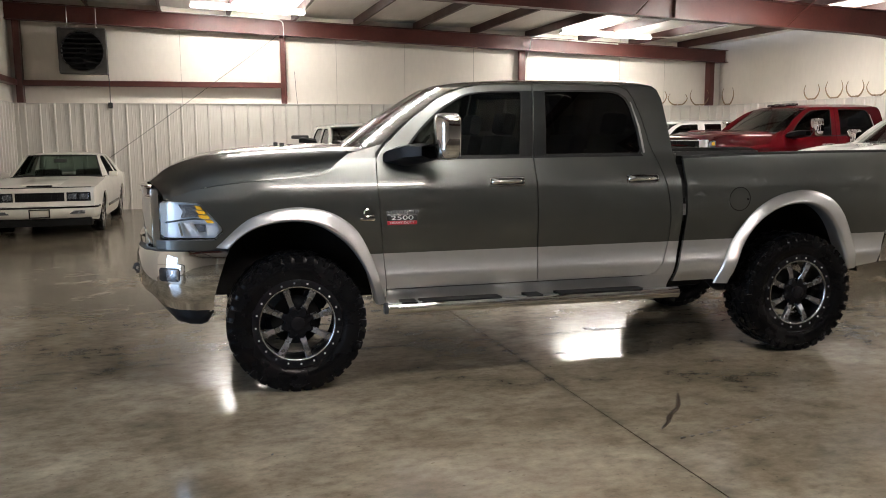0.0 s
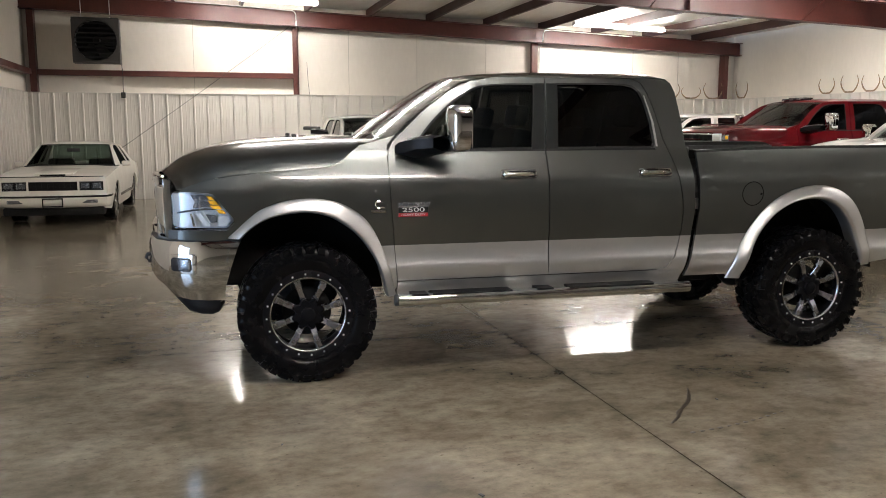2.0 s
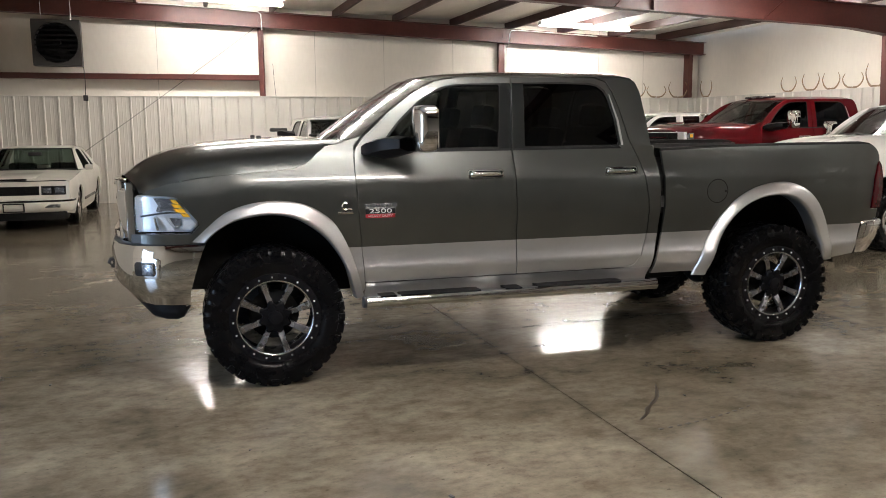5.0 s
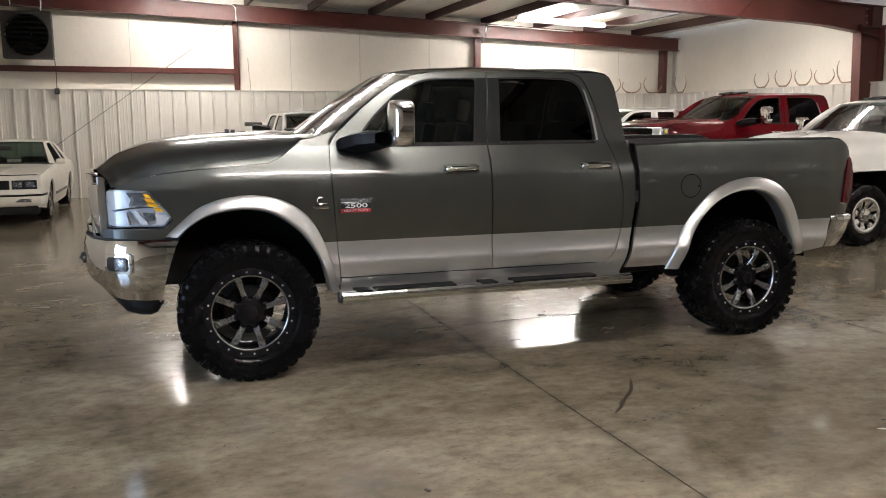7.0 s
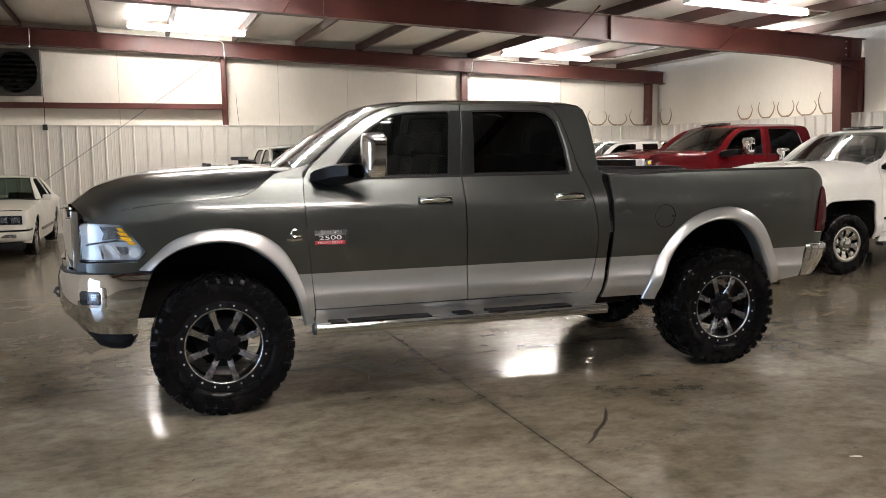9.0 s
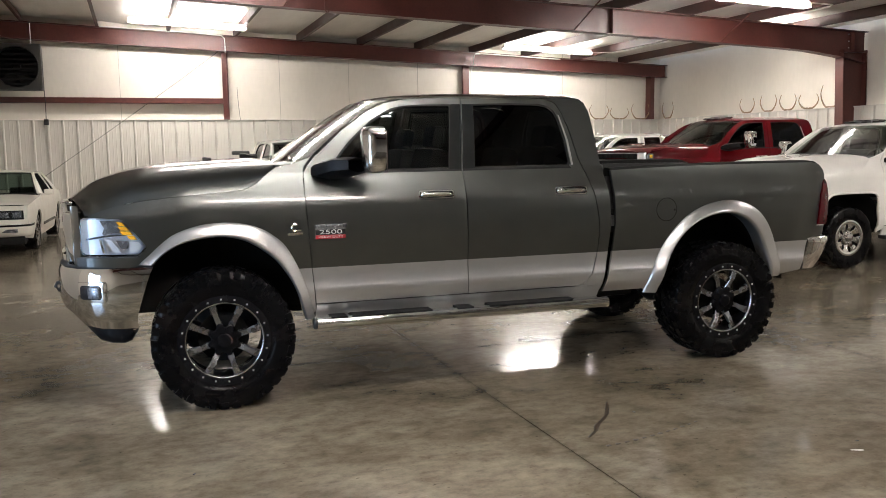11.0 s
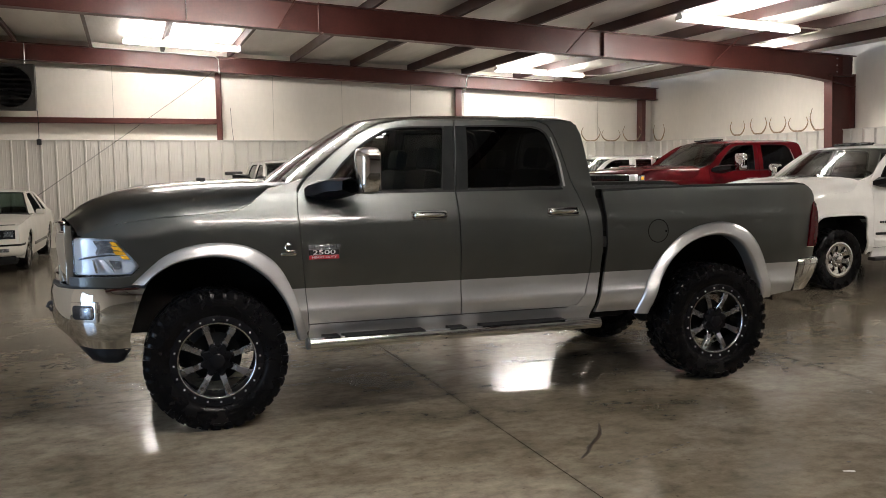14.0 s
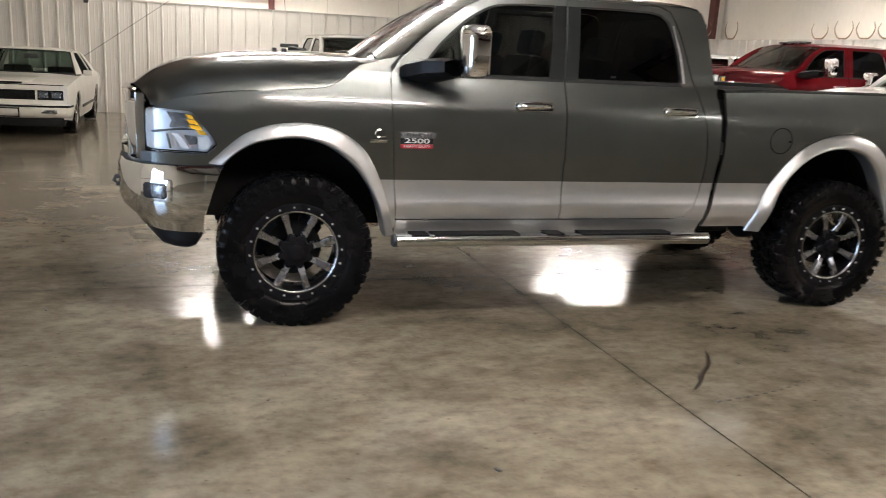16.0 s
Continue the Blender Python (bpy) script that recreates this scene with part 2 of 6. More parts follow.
# ---- mesh helpers ----
class Shape:
    """Vertices and faces gathered for one mesh."""

    def __init__(self):
        self.v, self.f, self.m = [], [], []

    def add(self, verts, faces, mi=0):
        n = len(self.v)
        self.v += [tuple(p) for p in verts]
        self.f += [tuple(n + i for i in f) for f in faces]
        self.m += [mi] * len(faces)
        return self

    def box(self, c, s, r=0.0, mi=0, rot=None):
        """A box at c of size s with edges chamfered by r."""
        hx, hy, hz = (a / 2 for a in s)
        r = min(r, hx * 0.9, hy * 0.9, hz * 0.9)
        pts = []
        if r <= 0:
            pts = [Vector((x, y, z)) for x in (-hx, hx) for y in (-hy, hy) for z in (-hz, hz)]
            faces = [(0, 1, 3, 2), (4, 6, 7, 5), (0, 4, 5, 1), (2, 3, 7, 6), (0, 2, 6, 4), (1, 5, 7, 3)]
        else:
            b = bmesh.new()
            bmesh.ops.create_cube(b, size=1.0)
            for v in b.verts:
                v.co = Vector((v.co.x * s[0], v.co.y * s[1], v.co.z * s[2]))
            bmesh.ops.bevel(b, geom=b.edges[:], offset=r, segments=2, affect="EDGES", profile=0.6)
            b.verts.index_update()
            pts, faces = [v.co.copy() for v in b.verts], [tuple(v.index for v in f.verts) for f in b.faces]
            b.free()
        if rot is not None:
            pts = [rot @ p for p in pts]
        return self.add([(p[0] + c[0], p[1] + c[1], p[2] + c[2]) for p in pts], faces, mi)

    def grid(self, rows, mi=0, closed=False):
        """A skin through rows of points; closed joins each row's ends."""
        k = len(rows[0])
        faces = [(i * k + j, i * k + (j + 1) % k, (i + 1) * k + (j + 1) % k, (i + 1) * k + j) for i in range(len(rows) - 1) for j in range(k if closed else k - 1)]
        return self.add([p for row in rows for p in row], faces, mi)

    def lathe(self, prof, n=48, axis="y", c=(0, 0, 0), mi=0, close=False):
        """A profile of (radius, along) turned round the axis."""
        rows = []
        for k in range(n):
            a = 2 * math.pi * k / n
            ring = []
            for r, h in prof:
                u, w = r * math.cos(a), r * math.sin(a)
                p = {"y": (u, h, w), "x": (h, u, w), "z": (u, w, h)}[axis]
                ring.append((p[0] + c[0], p[1] + c[1], p[2] + c[2]))
            rows.append(ring)
        return self.grid(rows + [rows[0]], mi, close)

    def tube(self, path, r, n=10, mi=0, cap=True):
        """A round bar along a path."""
        path = [Vector(p) for p in path]
        rows = []
        for i, p in enumerate(path):
            d = (path[min(i + 1, len(path) - 1)] - path[max(i - 1, 0)]).normalized()
            u = d.cross(Vector((0, 0, 1)) if abs(d.z) < 0.95 else Vector((1, 0, 0))).normalized()
            w = d.cross(u)
            rows.append([p + r * (math.cos(2 * math.pi * k / n) * u + math.sin(2 * math.pi * k / n) * w) for k in range(n)])
        base = len(self.v)
        self.grid(rows, mi, True)
        if cap:
            self.f += [tuple(base + k for k in range(n))[::-1], tuple(base + (len(rows) - 1) * n + k for k in range(n))]
            self.m += [mi, mi]
        return self


def part(name, shape, material, parent=None, label="", smooth=35, loc=(0, 0, 0), fix=True, face=None):
    """Links a Shape as one mesh object under a thing or a part."""
    me = bpy.data.meshes.new(name)
    me.from_pydata([tuple(p) for p in shape.v], [], shape.f)
    mats = material if isinstance(material, (list, tuple)) else [material]
    for m in mats:
        me.materials.append(m)
    if len(mats) > 1:
        me.polygons.foreach_set("material_index", shape.m)
    if fix:
        b = bmesh.new()
        b.from_mesh(me)
        bmesh.ops.recalc_face_normals(b, faces=b.faces)
        if face and sum((f.normal * f.calc_area() for f in b.faces), Vector()).dot(Vector(face)) < 0:
            bmesh.ops.reverse_faces(b, faces=b.faces[:])
        b.to_mesh(me)
        b.free()
    if smooth:
        me.shade_smooth()
        me.set_sharp_from_angle(angle=radians(smooth))
    ob = new(name, me)
    ob.location = loc
    if parent:
        ob.parent = parent
    if label:
        tagged(ob, label)
    return ob


def empty(name, m, label, category, group="", kind=""):
    ob = new(name)
    ob.empty_display_size = 0.2
    ob.matrix_basis = m
    return tagged(ob, label, category, group, kind)


def spline(pts, n=6):
    """A Catmull-Rom line through the points."""
    p = [np.array(q, float) for q in pts]
    p = [2 * p[0] - p[1]] + p + [2 * p[-1] - p[-2]]
    out = []
    for i in range(1, len(p) - 2):
        for k in range(n):
            t = k / n
            out.append(tuple(0.5 * (2 * p[i] + (p[i + 1] - p[i - 1]) * t + (2 * p[i - 1] - 5 * p[i] + 4 * p[i + 1] - p[i + 2]) * t * t + (3 * p[i] - p[i - 1] - 3 * p[i + 1] + p[i + 2]) * t ** 3)))
    return out + [tuple(p[-2])]


def curve(xs, ys, soft=0.03):
    """A smoothed function through points."""
    g = np.linspace(xs[0] - 0.3, xs[-1] + 0.3, 700)
    v = np.interp(g, xs, ys)
    w = np.exp(-0.5 * (np.arange(-60, 61) * (g[1] - g[0]) / soft) ** 2)
    v = np.convolve(np.pad(v, 60, mode="edge"), w / w.sum(), mode="valid")
    return lambda x: float(np.interp(x, g, v))


def panel(name, outline, skin, material, parent, side=1, holes=(), depth=0.025, step=0.09, split=None, label="", loc=(0, 0, 0)):
    """A sheet in the side of a body: an outline (x, z) with holes, cut fine and bent to y = skin(x, z), with turned-in edges.
    split: a height at which the second material begins, below."""
    b = bmesh.new()
    loops = []
    for pts in (outline, *holes):
        vs = [b.verts.new((x, 0, z)) for x, z in pts]
        loops.append([(p[0], p[1]) for p in pts])
        for i in range(len(vs)):
            b.edges.new((vs[i], vs[(i + 1) % len(vs)]))
    bmesh.ops.triangle_fill(b, use_beauty=True, use_dissolve=False, edges=b.edges[:])
    xs, zs = [p[0] for p in outline], [p[1] for p in outline]
    cuts = [((x, 0, 0), (1, 0, 0)) for x in np.arange(min(xs) + step / 2, max(xs), step)]
    cuts += [((0, 0, z), (0, 0, 1)) for z in np.arange(min(zs) + step / 4, max(zs), step / 2)]
    if split:
        cuts.append(((0, 0, split), (0, 0, 1)))
    for co, no in cuts:
        bmesh.ops.bisect_plane(b, geom=b.verts[:] + b.edges[:] + b.faces[:], plane_co=co, plane_no=no, dist=1e-5)
    b.normal_update()
    b.verts.index_update()
    rim = [(e.verts[0].co.copy(), e.verts[1].co.copy(), e.link_faces[0].calc_center_median()) for e in b.edges if len(e.link_faces) == 1]
    verts, normals, faces, mi = [], [], [], []
    for v in b.verts:
        x, z = v.co.x, v.co.z
        dx, dz = (skin(x + 0.01, z) - skin(x - 0.01, z)) / 0.02, (skin(x, z + 0.01) - skin(x, z - 0.01)) / 0.02
        verts.append((x, side * skin(x, z), z))
        normals.append(Vector((-dx, side, -dz)).normalized())
    for f in b.faces:
        idx = [v.index for v in f.verts]
        n = f.normal.y
        faces.append(tuple(idx if n * side > 0 else idx[::-1]))
        mi.append(1 if split and f.calc_center_median().z < split else 0)
    for p, q, c in rim:
        base = len(verts)
        out = Vector((p.z - q.z, 0, q.x - p.x)).normalized()
        if out.dot((p + q) / 2 - c) < 0:
            out = -out
        for w, d in ((p, 0), (q, 0), (q, depth), (p, depth)):
            verts.append((w.x, side * (skin(w.x, w.z) - d), w.z))
            normals.append(out)
        a, b2, c2 = (Vector(verts[base + k]) for k in range(3))
        quad = (base, base + 1, base + 2, base + 3)
        faces.append(quad if (b2 - a).cross(c2 - a).dot(out) > 0 else quad[::-1])
        mi.append(1 if split and (p.z + q.z) / 2 < split else 0)
    b.free()
    me = bpy.data.meshes.new(name)
    me.from_pydata(verts, [], faces)
    mats = material if isinstance(material, (list, tuple)) else [material]
    for m in mats:
        me.materials.append(m)
    if len(mats) > 1:
        me.polygons.foreach_set("material_index", mi)
    me.shade_smooth()
    me.normals_split_custom_set_from_vertices([tuple(n) for n in normals])
    ob = new(name, me)
    ob.location = loc
    ob.parent = parent
    if label:
        tagged(ob, label)
    return ob


# ---- the hall ----
XL, XR, YB, YF = -3.85, 14.25, 19.96, -19.0
LINE = 2.44


def roof_z(x):
    """The height of the purlins' underside over x."""
    return 4.50 - 0.036 * x


def structure(name, shape, material, label, category, smooth=0, loc=(0, 0, 0)):
    return tagged(part(name, shape, material, None, "", smooth, loc), label, category, "", "structure")


ground = structure("ground", Shape().box((5, 5, -0.26), (400, 400, 0.2)), VOID, "dark packed earth under and round the hall", "ground")
floor = structure("floor", Shape().box((5.2, 0.5, -0.09), (18.6, 39.6, 0.14)), VOID, "polished concrete floor slabs with saw-cut joints", "floor")
xs, ys = SLAB_X, SLAB_Y
for i in range(len(xs) - 1):
    for j in range(len(ys) - 1):
        g = 0.0048
        slab = Shape().box(((xs[i] + xs[i + 1]) / 2, (ys[j] + ys[j + 1]) / 2, -0.01), (xs[i + 1] - xs[i] - 2 * g, ys[j + 1] - ys[j] - 2 * g, 0.02))
        part("slab", slab, CONCRETE, floor, smooth=0)

wall_north = structure("wall_north", Shape().box((5.2, YB + 0.29, 2.5), (19.2, 0.16, 5.2)), LINER, "white insulated end wall above a ribbed steel wainscot", "wall")
wall_east = structure("wall_east", Shape().box((XR + 0.33, 0.5, 2.5), (0.16, 39.4, 5.2)), LINER, "white insulated side wall above a ribbed steel wainscot", "wall")
WX = XL - 0.13
door_a, door_b, door_h = 0.8, 3.0, 2.5
s = Shape().box((WX, (YF + door_a) / 2 - 0.1, 2.5), (0.16, door_a - YF + 0.2, 5.2))
s.box((WX, (YB + 0.37 + door_b) / 2, 2.5), (0.16, YB + 0.37 - door_b, 5.2)).box((WX, (door_a + door_b) / 2, (5.1 + door_h) / 2), (0.16, door_b - door_a, 5.1 - door_h))
wall_west = structure("wall_west", s, LINER, "white side wall with an open doorway", "wall")
wall_south = structure("wall_south", Shape().box((5.2, YF - 0.08, 2.5), (18.0, 0.16, 5.2)), LINER, "plain white end wall", "wall")

# sheet seams of the liner above the wainscot
for x, w in ((-0.25, 0.012), (3.45, 0.01), (5.2, 0.008), (7.05, 0.012), (11.3, 0.012), (12.7, 0.008)):
    part("liner_seam", Shape().box((x, YB + 0.205, 3.4), (w, 0.006, 1.9), 0.002), SEAM, wall_north, smooth=0)
for y in (10.9, 8.9):
    part("liner_seam", Shape().box((XR + 0.245, y, 3.2), (0.006, 0.012, 1.5), 0.002), SEAM, wall_east, smooth=0)


def ribbed(length_m):
    """A ribbed steel sheet, three ribs wide, standing up from z = 0, face towards -y."""
    prof = []
    for k in range(3):
        a = k * 0.3048
        prof += [(a, 0), (a + 0.014, -0.040), (a + 0.040, -0.040), (a + 0.056, 0), (a + 0.14, 0), (a + 0.147, -0.002), (a + 0.157, -0.002), (a + 0.164, 0), (a + 0.215, 0), (a + 0.222, -0.002), (a + 0.232, -0.002), (a + 0.239, 0)]
    prof.append((0.9134, 0))
    sh = Shape()
    sh.grid([[(x, y, z) for x, y in prof] for z in (0.0, length_m)])
    sh.grid([[(x, y + 0.006, z) for x, y in prof] for z in (0.0, length_m)])
    return sh


sheet_mesh = None


def sheet(wall, m):
    global sheet_mesh
    if sheet_mesh is None:
        ob = part("ribbed_sheet", ribbed(LINE), PANEL, wall, smooth=0)
        sheet_mesh = ob.data
    else:
        ob = new("ribbed_sheet", sheet_mesh)
        ob.parent = wall
    ob.matrix_basis = m


part("ribbed_sheet", Shape().grid([[(x, YB + y, z) for x, y in ((XL - 0.02, 0), (-3.80, 0), (-3.788, -0.04), (-3.762, -0.04), (-3.748, 0), (-3.66, 0))] for z in (0.0, LINE)]), PANEL, wall_north, smooth=0)
for k in range(20):
    sheet(wall_north, pose(-3.66 + 0.9144 * k, YB, 0))
for k in range(23):
    sheet(wall_east, pose(XR, YB - 0.04 - 0.9144 * k, 0, 0, 0, -90))
for k in range(17):
    sheet(wall_west, pose(XL, YB - 0.9144 * (k + 1), 0, 0, 0, 90))
structure("trim", Shape().box((5.2, YB + 0.085, LINE + 0.008), (18.1, 0.24, 0.016), 0.004), PANEL, "white steel cap along the wainscot of the end wall", "trim")
structure("trim", Shape().box((XR + 0.10, 9.0, LINE + 0.008), (0.26, 21.9, 0.016), 0.004), PANEL, "white steel cap along the wainscot of the side wall", "trim")
structure("trim", Shape().box((XL - 0.015, 12.0, LINE + 0.008), (0.08, 15.8, 0.016), 0.004), PANEL, "white steel cap along the wainscot of the side wall", "trim")

# roof: sheeting with white facing over steel purlins
cells = [XL - 0.3 + k * 0.255 for k in range(73)]
rows = []
for y in np.linspace(YF - 0.2, YB + 0.4, 60):
    rows.append([(x, float(y), roof_z(x) + 0.19 - 0.035 * abs(math.sin(math.pi * (x + 2.2) / 1.53)) + 0.008 * noise.noise(Vector((x * 2, y * 0.7, 0)))) for x in cells])
s = Shape().grid(rows)
s.grid([[(x, y, roof_z(x) + 0.26) for x in (cells[0], cells[-1])] for y in (YF - 0.2, YB + 0.4)])
structure("ceiling", s, INSULATION, "white faced insulation sagging between roof purlins", "ceiling", 60)


def i_beam(sh, x0, x1, y, low, high, wide=0.2, t=0.014):
    """A sloping beam along x with flanges; low and high are functions of x."""
    n = 24
    stations = [x0 + (x1 - x0) * k / n for k in range(n + 1)]
    for a, b, hw in ((lambda x: low(x), lambda x: low(x) + t, wide / 2), (lambda x: high(x) - t, lambda x: high(x), wide / 2), (low, high, 0.006)):
        sh.grid([[(x, y - hw, a(x)), (x, y + hw, a(x)), (x, y + hw, b(x)), (x, y - hw, b(x))] for x in stations], 0, True)
        for x in (x0, x1):
            sh.add([(x, y - hw, a(x)), (x, y + hw, a(x)), (x, y + hw, b(x)), (x, y - hw, b(x))], [(0, 1, 2, 3)])
    return sh


PURLIN_X = [-2.2 + 1.53 * k for k in range(-1, 11)]
roof_frame = tagged(new("roof_frame"), "red oxide painted steel rafters, columns and purlins", "steel frame", "", "structure")
end_low = lambda x: 4.13 - 0.034 * x
part("end_rafter", i_beam(Shape(), XL - 0.1, XR + 0.2, YB - 0.10, end_low, lambda x: roof_z(x), 0.26), OXIDE, roof_frame, smooth=0)
raf_low = lambda x: 4.03 - 0.036 * x - 0.10 * max(0.0, (x - 12.3) / 1.6) ** 2
for y in (12.8, 5.6, -1.6, -8.8, -16.0):
    part("rafter", i_beam(Shape(), XL - 0.05, 14.45, y, raf_low, lambda x: roof_z(x) - 0.002, 0.22), OXIDE, roof_frame, smooth=0)
    s = Shape()
    for (xa, xb), (ya, yb) in (((13.80, 13.815), (-0.11, 0.11)), ((14.40, 14.44), (-0.11, 0.11)), ((13.81, 14.42), (-0.007, 0.007))):
        s.add([(xa + 0.12 * k, y + w, z) for z, k in ((3.6, 0), (0, 1)) for w in (ya, yb)] + [(xb + (0.12 if xb < 14 else 0) * k, y + w, z) for z, k in ((3.6, 0), (0, 1)) for w in (ya, yb)],
              [(0, 1, 3, 2), (4, 6, 7, 5), (0, 4, 5, 1), (2, 3, 7, 6), (0, 2, 6, 4), (1, 5, 7, 3)])
    s.box((14.12, y, 3.56), (0.66, 0.22, 0.02)).box((14.1, y, 3.75), (0.02, 0.2, 0.4))
    part("tapered_column", s, OXIDE, roof_frame, smooth=0)
    if y > 3:
        for k in range(6):
            part("bolt", Shape().lathe([(0, -0.016), (0.014, -0.016), (0.016, 0), (0.0, 0)], 8, "y", (14.02 + 0.1 * (k % 2), y - 0.008, 3.64 + 0.14 * (k // 2))), STEEL, roof_frame)
for x in PURLIN_X:
    if x < XL:
        continue
    z = roof_z(x)
    s = Shape()
    prof = [(0.045, 0.022), (0.045, 0.0), (-0.02, 0.0), (-0.02, 0.196), (-0.075, 0.196), (-0.075, 0.202), (-0.014, 0.202), (-0.014, 0.006), (0.039, 0.006), (0.039, 0.022)]
    s.grid([[(x + u, y, z + w) for u, w in prof] for y in (YF - 0.1, YB + 0.2)], 0, True)
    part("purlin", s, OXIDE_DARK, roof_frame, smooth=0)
for x in (2.35, 7.55, 10.75):
    for d in (-1, 1):
        s = Shape().tube([(x, 12.8 + d * 0.09, raf_low(x) + 0.02), (x + 0.25, 12.8 + d * 0.62, roof_z(x) + 0.02)], 0.016, 4)
        part("flange_brace", s, OXIDE, roof_frame, smooth=0)
for x in (0.95, 8.35):
    part("web_stiffener", Shape().box((x, 12.745, (raf_low(x) + roof_z(x)) / 2), (0.012, 0.09, roof_z(x) - raf_low(x) - 0.03)), OXIDE, roof_frame, smooth=0)
part("corner_column", Shape().box((-3.70, YB + 0.06, 3.53), (0.14, 0.26, 2.14), 0.01), OXIDE, roof_frame, smooth=0)
part("corner_column", Shape().box((14.07, YB + 0.06, 3.24), (0.13, 0.26, 1.56), 0.01), OXIDE, roof_frame, smooth=0)
for x, w in ((2.13, 0.13), (8.34, 0.16)):
    s = Shape().box((x, YB + 0.12, 3.25), (w, 0.012, 1.9)).box((x, YB + 0.02, 3.25), (w, 0.012, 1.9)).box((x, YB + 0.07, 3.25), (0.012, 0.1, 1.9))
    s.box((x, YB - 0.245, end_low(x) + 0.16), (0.18, 0.012, 0.12))
    part("wall_post", s, OXIDE, roof_frame, smooth=0)
girt = [(0, 0.06), (0, 0.0), (0.2, 0), (0.2, 0.012), (0.012, 0.012), (0.012, 0.11), (0.2, 0.11), (0.2, 0.122), (0.0, 0.122), (0, 0.08)]
part("girt", Shape().grid([[(x, YB - 0.06 + u, 2.835 + w) for u, w in girt] for x in (-3.62, 2.05)], 0, True), OXIDE, roof_frame, smooth=0)
part("girt", Shape().grid([[(XL + 0.14 - u, y, 2.835 + w) for u, w in girt] for y in (YB - 0.18, 5.0)], 0, True), OXIDE, roof_frame, smooth=0)

# ---- lamps ----


def strip_light(span=2.44, label="white eight-foot fluorescent strip light, lit"):
    """A fluorescent strip, along x, hung under the purlins; origin at the middle of the tubes."""
    root = empty("ceiling_light", Matrix(), label, "ceiling light", "fluorescent strips")
    h = span / 2
    s = Shape().box((0, 0, 0.085), (span, 0.11, 0.06), 0.008)
    part("housing", s, WHITE_ENAMEL, root, smooth=0)
    for d in (-0.06, 0.06):
        part("tube", Shape().tube([(0.02 - h, d, 0.012), (h - 0.02, d, 0.012)], 0.019, 8), TUBE, root, "lit fluorescent tube")
    for x in (0.005 - h, h - 0.005):
        part("end_cap", Shape().box((x, 0, 0.03), (0.03, 0.18, 0.07), 0.006), WHITE_ENAMEL, root, smooth=0)
    for x in (-0.66 * h, 0.66 * h):
        part("hanger", Shape().tube([(x, 0, 0.11), (x, 0, 0.22)], 0.006, 6), STEEL, root)
    return root


first_light = strip_light()
LIGHTS = [(1.22, 18.2), (9.84, 18.2), (9.74, 10.7), (1.2, 10.7), (1.3, 2.1), (1.5, -1.4), (9.74, -4.3), (9.74, 3.2)]
for k, (x, y) in enumerate(LIGHTS):
    m = pose(x, y, roof_z(x) - 0.07 if y > 15 else roof_z(x) - 0.12, 0, math.degrees(0.036), 0)
    if k == 0:
        first_light.matrix_basis = m
    else:
        copy_thing(first_light, m)

# Added fill strips, unseen: one brightens the east wall, one the white truck.
fill_light = strip_light(1.22, "unseen four-foot strip light added as fill, lit")
fill_light.matrix_basis = pose(12.6, 13.5, roof_z(12.6) - 0.12, 0, math.degrees(0.036), 0)
copy_thing(fill_light, pose(11.6, 4.6, roof_z(11.6) - 0.12, 0, math.degrees(0.036), 0))

day = bpy.data.lights.new("daylight", "AREA")
day.shape, day.size, day.size_y, day.energy, day.color = "RECTANGLE", door_b - door_a, door_h, 165, (0.50, 0.70, 1.0)
day_ob = new("doorway_daylight", day)
day_ob.matrix_basis = look((XL - 0.25, (door_a + door_b) / 2, door_h / 2), (5, (door_a + door_b) / 2, door_h / 2 - 0.5))


# ---- pickups ----
SIDE_Z = curve([0.48, 0.57, 0.60, 0.625, 0.655, 0.70, 0.724, 0.745, 0.78, 0.84, 0.92, 1.05, 1.15, 1.25, 1.325, 1.36, 1.42, 1.48, 1.53], [0.945, 0.958, 0.968, 0.986, 0.996, 1.004, 1.009, 1.007, 0.999, 0.994, 0.998, 1.008, 1.011, 1.010, 1.004, 0.995, 0.973, 0.949, 0.926], 0.009)
NOSE_X = curve([-5.2, 0.15, 0.45, 0.62, 0.80, 0.95], [0.0, 0.0, -0.008, -0.022, -0.06, -0.16], 0.05)
TAIL_X = curve([-5.0, -4.80, -4.72, -4.55, 1.2], [-0.12, -0.05, -0.02, 0.0, 0.0], 0.04)


def skin(x, z):
    """Half the body's width over its length and height."""
    if z <= 1.53:
        return SIDE_Z(z) + NOSE_X(x) + TAIL_X(x) - 0.9 * max(0.0, x - 0.2) * max(0.0, z - 1.26)
    return SIDE_Z(1.53) + NOSE_X(x) + TAIL_X(x) - 0.26 * (z - 1.53) - 0.15 * (z - 1.53) ** 2


BED_Z = curve([1.20, 1.29, 1.305, 1.325, 1.34, 1.42, 1.50, 1.54], [0.997, 0.9985, 0.998, 0.993, 0.992, 0.990, 0.986, 0.981], 0.006)


def bed_skin(x, z):
    """The flatter flank of the load bed."""
    return min(skin(x, z) - 0.010 if z < 1.24 else 2.0, BED_Z(z) + TAIL_X(x) if z >= 1.24 else 2.0)


def inner(d):
    return lambda x, z: skin(x, z) - d


